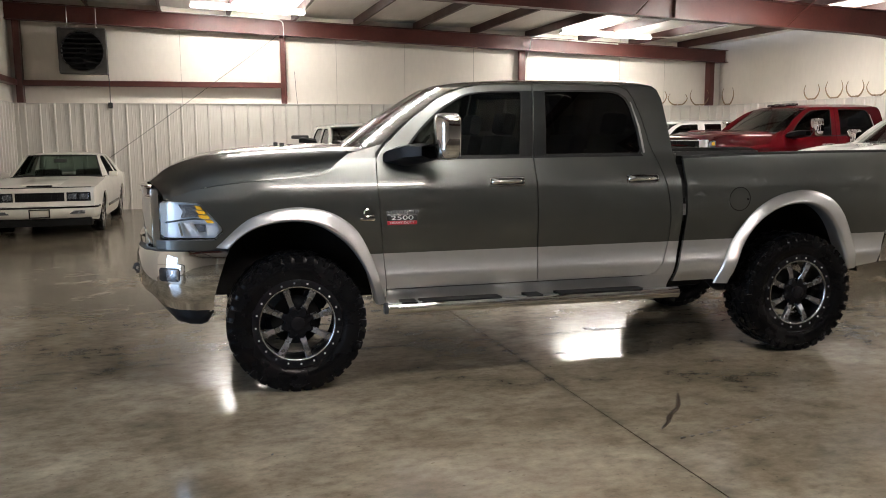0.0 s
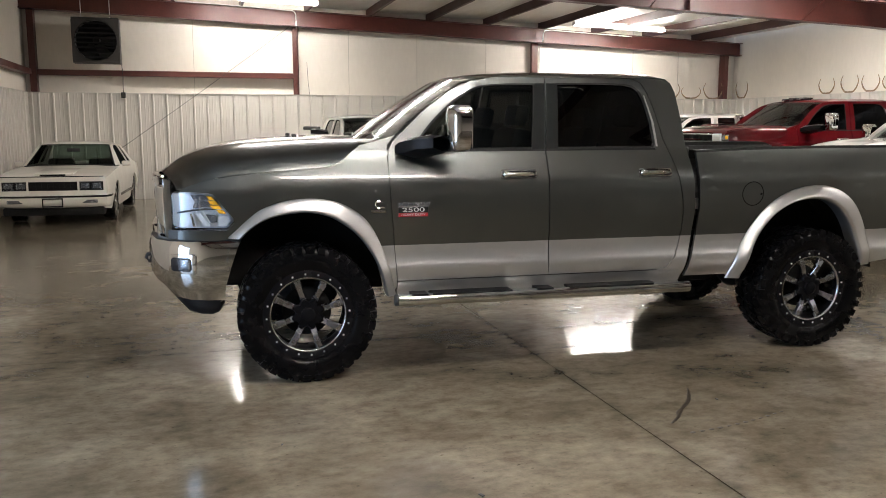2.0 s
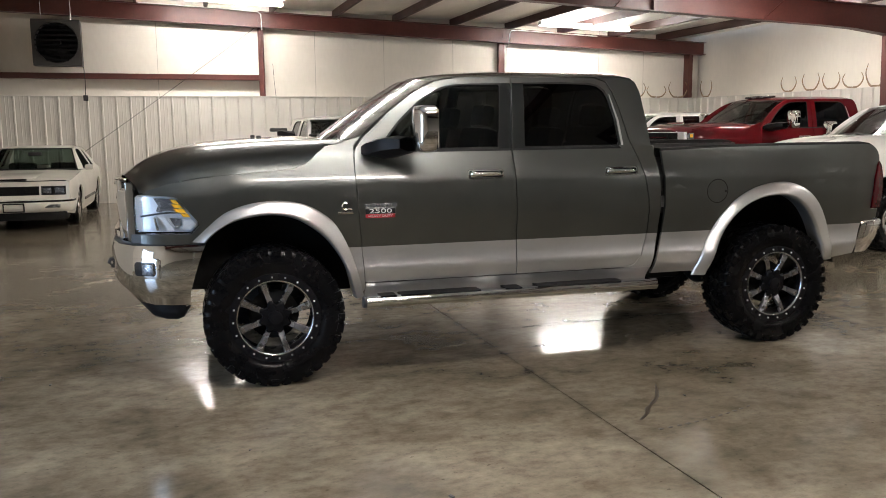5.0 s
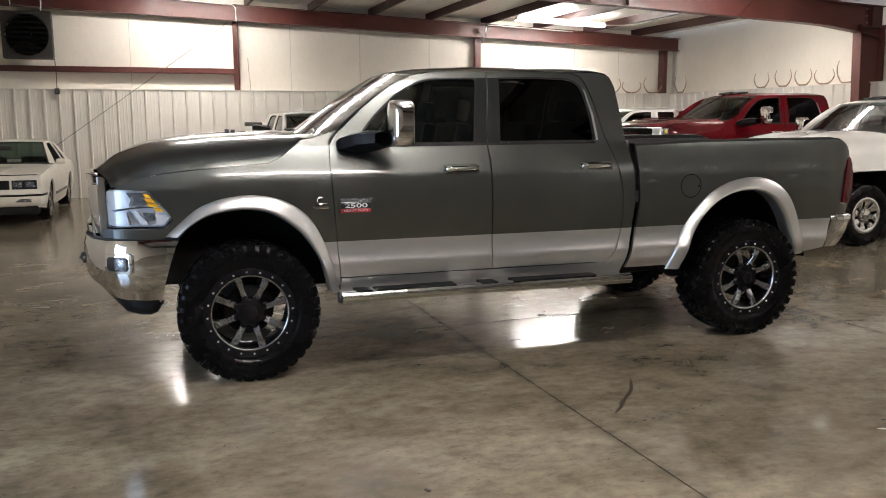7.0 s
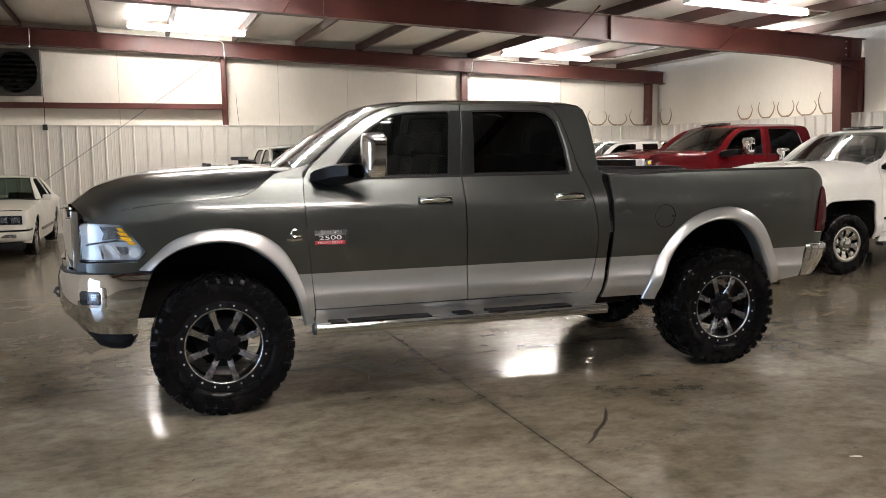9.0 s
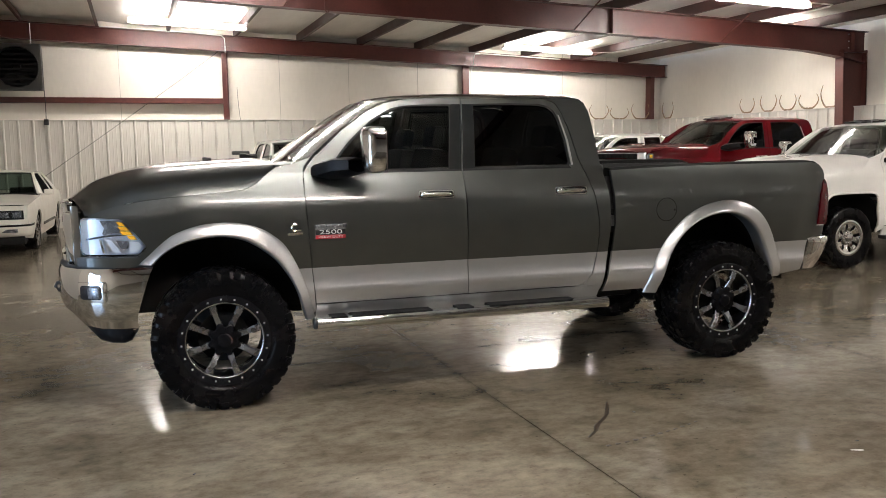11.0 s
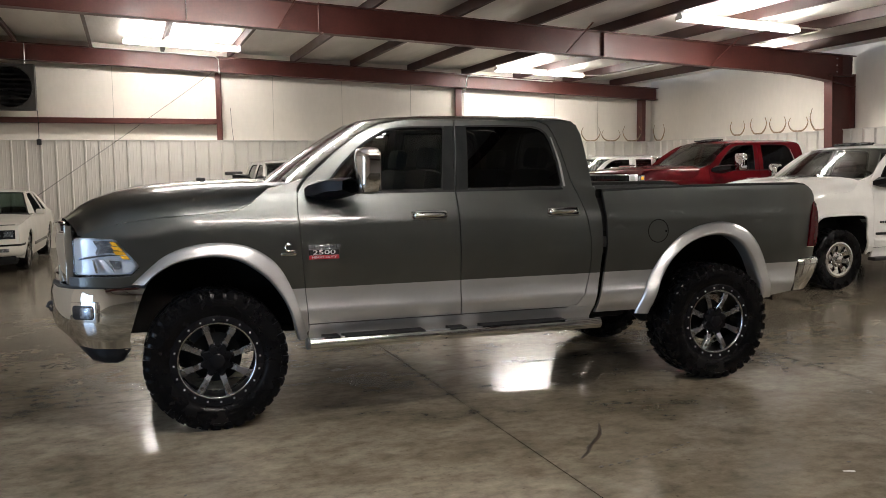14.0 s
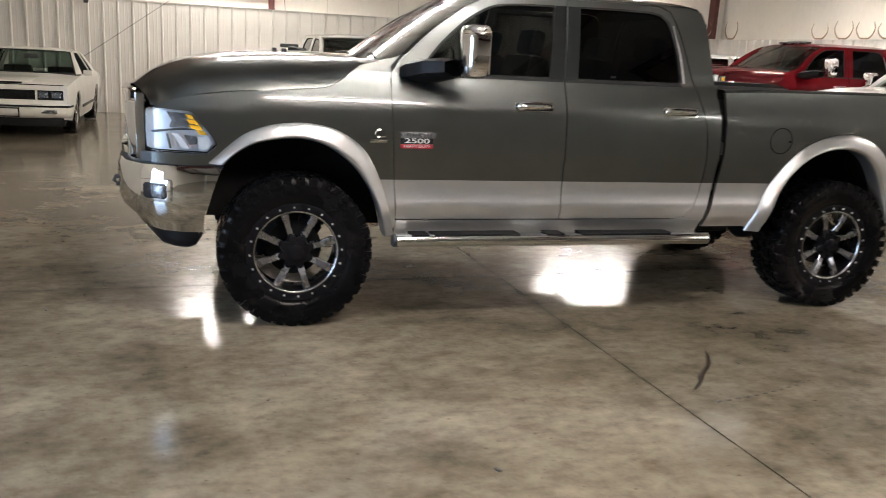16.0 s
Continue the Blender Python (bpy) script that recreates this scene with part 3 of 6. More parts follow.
F_OUT = [(0.497, 0.971), (0.411, 1.051), (0.411, 1.051), (0.307, 1.138), (0.203, 1.184), (0.10, 1.208), (-0.039, 1.217), (-0.179, 1.197), (-0.285, 1.153), (-0.391, 1.071), (-0.461, 0.963), (-0.513, 0.840), (-0.561, 0.681), (-0.60, 0.545)]
F_IN = [(0.410, 0.968), (0.345, 1.031), (0.242, 1.089), (0.105, 1.119), (-0.033, 1.123), (-0.172, 1.084), (-0.311, 0.986), (-0.399, 0.881), (-0.469, 0.753), (-0.531, 0.545)]
R_OUT = [(-3.10, 0.554), (-3.151, 0.704), (-3.211, 0.846), (-3.304, 0.989), (-3.426, 1.113), (-3.576, 1.195), (-3.730, 1.233), (-3.885, 1.237), (-4.043, 1.188), (-4.163, 1.091), (-4.257, 0.938), (-4.312, 0.776), (-4.345, 0.618)]
R_IN = [(-3.205, 0.554), (-3.260, 0.734), (-3.334, 0.895), (-3.429, 1.012), (-3.553, 1.094), (-3.705, 1.136), (-3.859, 1.131), (-3.992, 1.069), (-4.104, 0.939), (-4.173, 0.787), (-4.225, 0.618)]


def even(pts, n=40):
    """The smoothed line in n even steps."""
    p = np.array(spline(pts, 6))
    d = np.r_[0, np.cumsum(np.hypot(*np.diff(p, axis=0).T))]
    g = np.linspace(0, d[-1], n)
    return [(float(np.interp(a, d, p[:, 0])), float(np.interp(a, d, p[:, 1]))) for a in g]


SQ_F = [(0.50, 0.56), (0.485, 0.82), (0.44, 1.00), (0.37, 1.075), (0.25, 1.10), (0.0, 1.105), (-0.28, 1.105), (-0.40, 1.09), (-0.455, 1.03), (-0.475, 0.85), (-0.485, 0.56)]
SQ_R = [(x - 3.8, z) for x, z in SQ_F]
HOOD_EDGE = [(0.79, 1.273), (0.72, 1.305), (0.62, 1.335), (0.47, 1.362), (0.30, 1.380), (0.12, 1.392), (-0.05, 1.405), (-0.16, 1.415), (-0.245, 1.455), (-0.31, 1.510), (-0.365, 1.552)]
hood_edge = curve([-0.40, -0.365, -0.31, -0.245, -0.16, -0.05, 0.12, 0.30, 0.47, 0.62, 0.90], [1.575, 1.552, 1.51, 1.455, 1.415, 1.405, 1.392, 1.380, 1.362, 1.335, 1.275], 0.015)
hood_top = curve([-0.45, -0.26, -0.16, 0.18, 0.43, 0.62, 0.74, 0.82, 0.88, 0.93, 0.96], [1.612, 1.612, 1.610, 1.594, 1.572, 1.538, 1.50, 1.465, 1.425, 1.385, 1.355], 0.03)


def add_wheel(root, x, y, side, spec, radius, half, turn=None):
    """A wheel of its own part: tyre with tread blocks, rim, spokes, hub and bolts; the face looks along side * y."""
    hub = empty("wheel", pose(x, y, radius, 0, random.uniform(0, 40) if turn is None else turn, 0), "", "")
    hub.parent = root
    for k in ("label", "category"):
        if k in hub:
            del hub[k]
    R, rim = radius, spec["rim"]
    o = side
    prof = [(rim - 0.015, -half * 0.92), (rim + 0.02, -half * 0.98), (R * 0.78, -half * 1.05), (R * 0.93, -half * 1.0), (R * 0.985, -half * 0.86), (R - 0.012, -half * 0.5), (R - 0.012, half * 0.5), (R * 0.985, half * 0.86),
            (R * 0.93, half * 1.0), (R * 0.86, half * 1.045), (R * 0.78, half * 1.05), (R * 0.72, half * 1.02), (rim + 0.02, half * 0.96), (rim - 0.008, half * 0.90), (rim - 0.015, half * 0.6)]
    s = Shape().lathe([(r, o * h) for r, h in spline(prof, 3)], 72)
    part("tyre", s, RUBBER, hub, spec["tyre_label"], smooth=30)
    s = Shape()
    if spec["lugs"]:
        n = 36
        for k in range(n):
            a = 2 * math.pi * k / n
            for e, off in ((-1, 0.0), (1, 0.5)):
                b = a + off * 2 * math.pi / n
                rot = Matrix.Rotation(-b, 3, "Y")
                wide = 0.050 if k % 2 else 0.058
                s.box(rot @ Vector((R - 0.014, e * half * 0.68, 0)), (0.026, half * 0.46, wide), 0.0, 0, rot @ Matrix.Rotation(0.28 * e, 3, "X"))
                s.box(rot @ Vector((R * 0.942, e * half * 0.985, 0)), (0.044, 0.020, wide * 0.9), 0.0, 0, rot)
                s.box(rot @ Vector((R - 0.013, e * half * 0.18, 0.02)), (0.022, half * 0.27, wide), 0.0, 0, rot @ Matrix.Rotation(-0.5 * e, 3, "X"))
        tagged(part("tread", s, RUBBER, hub, "chunky rubber tread blocks", smooth=0), "", "", "", "stuff")
    f = o * half
    s = Shape().lathe([(rim - 0.012, -f * 0.9), (rim - 0.035, -f * 0.7), (rim - 0.045, f * 0.2), (rim - 0.046, f * 0.84), (rim - 0.044, f * 0.93), (rim - 0.036, f * 0.955), (rim - 0.004, f * 0.965), (rim + 0.006, f * 0.95), (rim + 0.006, f * 0.85)], 64)
    part("rim", s, spec["rim_mat"], hub, spec["rim_label"], smooth=40)
    s = Shape().lathe([(0.0, f * 0.12), (0.13, f * 0.10), (0.165, f * 0.0)] if spec["lugs"] else [(0.0, f * 0.12), (0.13, f * 0.10), (rim - 0.04, f * 0.0)], 32)
    part("brake_drum", s, VOID, hub)
    if spec["lugs"]:
        part("rim_lip", Shape().lathe([(rim - 0.052, f * 0.88), (rim - 0.049, f * 0.94), (rim - 0.044, f * 0.962), (rim - 0.039, f * 0.957)], 64), STEEL_LIP, hub, "bright machined lip", smooth=50)
    spokes = spec["spokes"]
    s = Shape()
    for k in range(spokes):
        a = 2 * math.pi * k / spokes
        rot = Matrix.Rotation(a, 3, "Y")
        w0, w1 = spec["spoke_w"]
        r0, r1 = 0.075, rim - (0.045 if spec["lugs"] else 0.026)
        ring = []
        for r, w, top in ((r0, w0, 0.66), (r0 + 0.06, w0 * 0.92, 0.80), ((r0 + r1) / 2, (w0 + w1) / 2 * 0.78, 0.85), (r1 - 0.03, w1 * 0.95, 0.87), (r1, w1 * 1.1, 0.86)):
            ring.append([rot @ Vector((r, f * (top - 0.20), -w)), rot @ Vector((r, f * (top - 0.03), -w)), rot @ Vector((r, f * top, -w * 0.82)), rot @ Vector((r, f * top, w * 0.82)), rot @ Vector((r, f * (top - 0.03), w)), rot @ Vector((r, f * (top - 0.20), w))])
        s.grid(ring, 0, True)
    part("spokes", s, spec["spoke_mat"], hub, spec["spoke_label"], smooth=25)
    s = Shape().lathe([(0.0, f * 0.98), (0.035, f * 0.98), (0.046, f * 0.95), (0.05, f * 0.84), (0.088, f * 0.82), (0.098, f * 0.76), (0.10, f * 0.5)], 64)
    if spec["lugs"]:
        s.v = [(x * k, y, z * k) for x, y, z, k in ((x, y, z, 1 + (0.13 * math.cos(8 * math.atan2(z, x)) if x * x + z * z > 0.003 else 0)) for x, y, z in s.v)]
    part("hub_cap", s, spec["cap_mat"], hub, smooth=30)
    nut = bolt = None
    for k in range(8):
        a = 2 * math.pi * (k + 0.5) / 8
        if nut is None:
            nut = part("lug_nut", Shape().lathe([(0.0, f * 0.91), (0.009, f * 0.90), (0.010, f * 0.80)], 6), spec["cap_mat"], hub)
            ob = nut
        else:
            ob = new("lug_nut", nut.data)
            ob.parent = hub
        ob.location = (0.073 * math.cos(a), 0, 0.073 * math.sin(a))
    for k in range(20 if spec["lugs"] else 0):
        a = 2 * math.pi * (k + 0.3) / 20
        if bolt is None:
            bolt = part("rim_bolt", Shape().lathe([(0.0, f * 1.0), (0.0065, f * 0.99), (0.0075, f * 0.945)], 6), STEEL, hub)
            ob = bolt
        else:
            ob = new("rim_bolt", bolt.data)
            ob.parent = hub
        ob.location = ((rim - 0.018) * math.cos(a), 0, (rim - 0.018) * math.sin(a))
    return hub


def flare(root, outer, inn, side, material, loc):
    """A rounded wheel-arch flare between two lines over the skin."""
    po, pi = even(outer), even(inn)
    rows = []
    for (xo, zo), (xi, zi) in zip(po, pi):
        row = []
        for t, d in ((0.0, -0.004), (0.03, 0.004), (0.12, 0.012), (0.30, 0.024), (0.50, 0.034), (0.70, 0.043), (0.82, 0.047), (0.88, 0.046), (0.97, 0.033), (1.0, 0.025), (1.0, -0.02), (0.97, -0.09)):
            x, z = xo + (xi - xo) * t, zo + (zi - zo) * t
            row.append((x, side * (skin(x, min(z, 1.3)) + d), z))
        rows.append(row)
    part("wheel_arch_flare", Shape().grid(rows), material, root, smooth=50, loc=loc)


def mesh_text(name, body, size, m, material, parent, deep=0.002):
    """Raised letters as a mesh; m places them, reading along x, up along y."""
    cu = bpy.data.curves.new(name, "FONT")
    cu.body, cu.size, cu.extrude, cu.align_x, cu.align_y = body, size, deep, "CENTER", "CENTER"
    tmp = bpy.data.objects.new(name, cu)
    scene.collection.objects.link(tmp)
    dg = bpy.context.evaluated_depsgraph_get()
    me = bpy.data.meshes.new_from_object(tmp.evaluated_get(dg))
    bpy.data.objects.remove(tmp)
    me.materials.clear()
    me.materials.append(material)
    ob = new(name, me)
    ob.parent = parent
    ob.matrix_basis = m
    return ob


def pickup(m, label, spec):
    """A crew-cab pickup. Local x points to its nose from the front axle, y to its left, z up from the ground."""
    root = empty("pickup_truck", m, label, "pickup truck")
    up = (0, 0, spec["lift"])
    paint, low = spec["paint"], spec["low"]
    two = [paint, low]
    split = 0.89 if low is not paint else None
    fo, fi, ro, ri = spec["arches"]
    cut_f = [((a[0] + b[0]) / 2, (a[1] + b[1]) / 2) for a, b in zip(even(fo, 32), even(fi, 32))]
    cut_r = [((a[0] + b[0]) / 2, (a[1] + b[1]) / 2) for a, b in zip(even(ro, 32), even(ri, 32))]
    A = [(-0.563, 1.513), (-0.598, 1.58), (-0.70, 1.684), (-0.813, 1.784), (-0.981, 1.90), (-1.151, 1.985), (-1.318, 2.014)]
    for sd in (1, -1):
        # front fender
        out = [(0.80, 1.02), (0.80, 0.965), (0.56, 0.955)] if not spec["square"] else [(0.80, 1.02), (0.80, 0.60), (0.56, 0.58)]
        out = out + cut_f + [(-0.600, 0.60), (-0.578, 0.90), (-0.555, 1.21), (-0.545, 1.40), (-0.548, 1.52), (-0.52, 1.565)] + HOOD_EDGE[::-1] + [(0.70, 1.265), (0.60, 1.258), (0.576, 1.250), (0.451, 1.093), (0.448, 1.068), (0.498, 1.021)]
        panel("front_fender", out, skin, two, root, sd, split=split, loc=up)
        panel("cowl_corner", [(-0.34, 1.545), (-0.50, 1.48), (-0.62, 1.49), (-0.70, 1.655), (-0.62, 1.62), (-0.50, 1.585)], inner(0.016), paint, root, sd, loc=up)
        # front door with its window frame
        g = 0.004
        win = spline([(-0.706, 1.520), (-0.80, 1.640), (-0.886, 1.734), (-1.036, 1.861), (-1.187, 1.944), (-1.30, 1.966)], 3) + [(-1.42, 1.974), (-1.622, 1.977), (-1.632, 1.962), (-1.577, 1.522)]
        out = [(-0.598 - g, 0.648), (-0.578 - g, 0.90), (-0.555 - g, 1.21), (-0.545 - g, 1.40), (-0.552 - g, 1.515)] + [(x - g, z) for x, z in A[1:]] + [(-1.50, 2.018), (-1.708, 2.018), (-1.660, 1.51), (-1.673, 1.1), (-1.673, 0.648)]
        door = panel("front_door", out, skin, two, root, sd, [win], split=split, loc=up)
        frame_o = [(x + (0.012 if x > -1.3 else -0.012), z + (0.012 if z > 1.6 else -0.014)) for x, z in win]
        panel("window_seal", frame_o, inner(0.003), VOID, door, sd, [[(x + (-0.012 if x > -1.3 else 0.012), z - 0.012 if z > 1.6 else z + 0.012) for x, z in win]], 0.02, step=0.3)
        panel("window_pane", win, inner(0.014), spec["glass"][0], door, sd, depth=0.004, step=0.3)
        # rear door
        win2 = [(-1.790, 1.980), (-2.084, 1.985), (-2.32, 1.981), (-2.385, 1.966), (-2.43, 1.93), (-2.456, 1.87), (-2.49, 1.714), (-2.503, 1.545), (-2.49, 1.524), (-1.750, 1.522)]
        out = [(-1.714, 2.018), (-2.20, 2.020), (-2.36, 2.016), (-2.444, 1.989), (-2.482, 1.92), (-2.521, 1.797), (-2.567, 1.589), (-2.616, 1.464), (-2.666, 1.299), (-2.694, 1.15), (-2.701, 1.048), (-2.694, 0.93), (-2.678, 0.838), (-2.644, 0.733), (-2.594, 0.668), (-2.53, 0.648), (-1.679, 0.648), (-1.679, 1.1), (-1.666, 1.51)]
        door2 = panel("rear_door", out, skin, two, root, sd, [win2], split=split, loc=up)
        fo2 = [(x + (0.012 if x > -1.9 else -0.012), z + (0.012 if z > 1.6 else -0.014)) for x, z in win2]
        panel("window_seal", fo2, inner(0.003), VOID, door2, sd, [[(x + (-0.012 if x > -1.9 else 0.012), z + (-0.012 if z > 1.6 else 0.012)) for x, z in win2]], 0.02, step=0.3)
        panel("window_pane", win2, inner(0.014), spec["glass"][1], door2, sd, depth=0.004, step=0.3)
        panel("pillar_cover", [(-1.570, 1.518), (-1.630, 1.977), (-1.703, 1.977), (-1.658, 1.518)], lambda x, z: skin(x, z) + 0.003, spec.get("pillar", paint), door, sd, depth=0.004, step=0.3)
        panel("pillar_cover", [(-1.668, 1.518), (-1.716, 1.977), (-1.797, 1.977), (-1.757, 1.518)], lambda x, z: skin(x, z) + 0.003, spec.get("pillar", paint), door2, sd, depth=0.004, step=0.3)
        panel("belt_moulding", [(-0.700, 1.522), (-1.657, 1.524), (-1.657, 1.508), (-0.690, 1.506)], inner(-0.004), SATIN_BLACK, door, sd, depth=0.006, step=0.3)
        panel("belt_moulding", [(-1.669, 1.524), (-2.495, 1.526), (-2.505, 1.511), (-1.669, 1.508)], inner(-0.004), SATIN_BLACK, door2, sd, depth=0.006, step=0.3)
        panel("window_trim", [(-2.455, 1.90), (-2.492, 1.714), (-2.510, 1.535), (-2.524, 1.535), (-2.508, 1.71), (-2.462, 1.90)], inner(-0.004), SILVER_PAINT, door2, sd, depth=0.006, step=0.3, label="bright trim behind the window")
        # cab corner, with the pillar behind the rear window
        out = [(-2.37, 2.026), (-2.60, 2.020), (-2.685, 1.993), (-2.712, 1.92), (-2.730, 1.733), (-2.745, 1.544), (-2.785, 1.30), (-2.800, 1.10), (-2.775, 0.85), (-2.735, 0.642), (-2.50, 0.642), (-2.590, 0.660), (-2.650, 0.730), (-2.684, 0.835), (-2.700, 0.93), (-2.707, 1.048), (-2.700, 1.15), (-2.672, 1.299), (-2.622, 1.464), (-2.573, 1.589), (-2.527, 1.797), (-2.488, 1.92), (-2.45, 1.992)]
        panel("cab_corner", out, skin, two, root, sd, split=split, loc=up)
        # rocker
        panel("sill", [(-0.605, 0.641), (-0.60, 0.49), (-2.69, 0.49), (-2.733, 0.641)], inner(0.0), low, root, sd, loc=up)
        # bed side
        out = [(-2.80, 1.49), (-2.835, 1.30), (-2.845, 1.10), (-2.82, 0.85), (-2.76, 0.585), (-3.10, 0.585)] + cut_r + [(-4.54, 0.655), (-4.61, 0.905), (-4.785, 0.925), (-4.798, 0.998), (-4.697, 1.003), (-4.724, 1.25), (-4.760, 1.356), (-4.786, 1.385), (-4.782, 1.418), (-4.760, 1.455), (-4.728, 1.484), (-4.685, 1.507), (-4.62, 1.517), (-3.9, 1.515), (-3.3, 1.507)]
        bed = panel("bed_side", out, bed_skin, two, root, sd, split=split, loc=up)
        s = Shape().grid([[(x, sd * (0.987 + TAIL_X(x) - a), z + dz) for a, dz in ((0.004, -0.012), (0.004, 0.006), (0.012, 0.015), (0.05, 0.018), (0.10, 0.014), (0.11, -0.05))] for x, z in ((-2.80, 1.492), (-3.3, 1.508), (-3.9, 1.516), (-4.58, 1.518), (-4.66, 1.509), (-4.72, 1.482))])
        part("bed_rail_cap", s, VOID, root, smooth=50, loc=up)
        part("bed_inner_wall", Shape().box((-3.75, sd * 0.84, 1.345), (1.9, 0.03, 0.31)), BLACK, root, smooth=0, loc=up)
        if spec["square"]:
            for line in (fo, ro):
                part("wheel_arch_lip", Shape().tube([(x, sd * (skin(x, z) + 0.002), z) for x, z in even(line, 40)], 0.016, 8), paint, root, smooth=60, loc=up)
        if spec["flares"]:
            flare(root, fo, fi, sd, low, up)
            flare(root, ro, ri, sd, low, up)
        # wheel housings
        for cx in (0.0, -3.80):
            s = Shape()
            arc = [(cx + 0.60 * math.cos(a), 0.56 + 0.62 * math.sin(a)) for a in np.linspace(0.03, math.pi - 0.03, 20)]
            s.grid([[(x, sd * y, z) for y in (0.50, 0.94)] for x, z in arc])
            s.add([(x, sd * 0.50, z) for x, z in arc], [tuple(range(len(arc)))])
            part("wheel_housing", s, VOID, root, smooth=40, loc=up)
        # handles
        if spec["handles"]:
            for x0, d in ((-1.45, door), (-2.475, door2)):
                y = skin(x0, 1.35)
                rec = [(x0 + a, 1.352 + b) for a, b in ((-0.125, -0.020), (-0.118, -0.028), (0.118, -0.028), (0.125, -0.020), (0.125, 0.020), (0.118, 0.028), (-0.118, 0.028), (-0.125, 0.020))]
                inn = [(x0 + (x - x0) * 0.95, 1.352 + (z - 1.352) * 0.78) for x, z in rec]
                handle = panel("door_handle", rec, inner(-0.006), CHROME, d, sd, [inn], 0.012, step=0.3, label="chrome door handle")
                handle.name = "door_handle"
                panel("handle_recess", rec, inner(-0.001), VOID, d, sd, depth=0.004, step=0.3)
                s = Shape().grid([[(x0 + 0.112 * u + 0.004, sd * (y + h + 0.011 * math.sin(a)), 1.353 + hh * math.cos(a)) for a in np.linspace(0, 2 * math.pi, 11)[:-1]] for u, h, hh in ((-1, 0.004, 0.006), (-0.9, 0.020, 0.013), (-0.5, 0.030, 0.015), (0, 0.032, 0.015), (0.55, 0.030, 0.015), (0.72, 0.024, 0.022), (0.9, 0.020, 0.024), (1, 0.006, 0.014))], 0, True)
                part("handle_bar", s, CHROME, d, "chrome pull bar", smooth=60)
        # lamps at the nose
        hl = [(0.815, 1.264), (0.70, 1.260), (0.595, 1.252), (0.575, 1.244), (0.456, 1.090), (0.453, 1.070), (0.500, 1.026), (0.80, 1.034), (0.83, 1.05), (0.83, 1.25)]
        if spec["square"]:
            hl = [(0.84, 1.262), (0.66, 1.245), (0.60, 1.18), (0.60, 1.05), (0.66, 1.03), (0.84, 1.032)]
        lamp = panel("headlight", hl, inner(0.085), REFLECTOR, root, sd, depth=0.01, loc=up, label="bright silver-backed headlight")
        panel("lens", hl, inner(0.002), LAMP_CLEAR, lamp, sd, depth=0.02)
        q = 0.675
        s = Shape().lathe([(0.0, 0.0), (0.045, 0.006), (0.062, 0.03), (0.070, 0.03), (0.073, 0.0)], 28)
        s.v = [(q + p[0], sd * (skin(q, 1.10) - 0.078 + p[1]), 1.10 + p[2] * 0.9) for p in s.v]
        if spec["square"]:
            part("reflector_bowl", s, REFLECTOR, lamp, smooth=50)
        if spec["square"]:
            part("inner_bar", Shape().box((0.69, sd * (skin(0.69, 1.14) - 0.06), 1.155), (0.22, 0.03, 0.014), 0.004, 0, Matrix.Rotation(-0.12 * sd, 3, "Z")), SHADOW_GREY, lamp, smooth=0)
        if spec["handles"]:
            def edge_x(z):
                return 0.470 + (z - 1.090) * 0.775
            for k in range(4):
                z1, z0 = 1.236 - 0.029 * k, 1.236 - 0.029 * k - 0.023
                w = (0.034, 0.050, 0.060, 0.044)[k]
                panel("turn_signal", [(edge_x(z1) + w, z1 + 0.004), (edge_x(z1), z1), (edge_x(z0), z0), (edge_x(z0) + w, z0 + 0.004)], inner(0.014 + 0.003 * (k % 2)), AMBER, lamp, sd, depth=0.02, label="amber turn signal")
            panel("marker_cup", [(edge_x(1.115) + 0.06, 1.117), (edge_x(1.115), 1.113), (0.47, 1.085), (0.505, 1.045), (0.545, 1.045)], inner(0.035), REFLECTOR, lamp, sd, depth=0.01)
            panel("reflector_shelf", [(0.80, 1.138), (0.70, 1.152), (0.62, 1.158), (0.56, 1.150), (0.62, 1.150), (0.70, 1.143), (0.80, 1.126)], inner(0.045), SHADOW_GREY, lamp, sd, depth=0.03)
            panel("reflector_cone", spline([(0.715, 1.246), (0.64, 1.243), (0.59, 1.232), (0.565, 1.195), (0.57, 1.166), (0.64, 1.168), (0.700, 1.160), (0.690, 1.20)], 3), inner(0.055), LAMP_SHADE, lamp, sd, depth=0.02, label="grey reflector cone")
            panel("lower_fin", [(0.722, 1.128), (0.710, 1.128), (0.690, 1.045), (0.705, 1.045)], inner(0.04), CHROME, lamp, sd, depth=0.03)
            panel("lower_cup", [(0.69, 1.128), (0.655, 1.128), (0.595, 1.045), (0.635, 1.045)], inner(0.05), REFLECTOR, lamp, sd, depth=0.02)
            panel("lower_shade", [(0.625, 1.120), (0.560, 1.112), (0.555, 1.07), (0.595, 1.065)], inner(0.06), LAMP_SHADE, lamp, sd, depth=0.02)
        # tail lamp
        tl = [(-4.764, 1.354), (-4.788, 1.378), (-4.806, 1.352), (-4.826, 1.25), (-4.828, 1.11), (-4.806, 1.006), (-4.702, 1.010), (-4.729, 1.25)]
        panel("tail_light", tl, inner(-0.004), RED_LENS, root, sd, depth=0.10, loc=up, label="dark red tail light")
    # hood
    rows = []
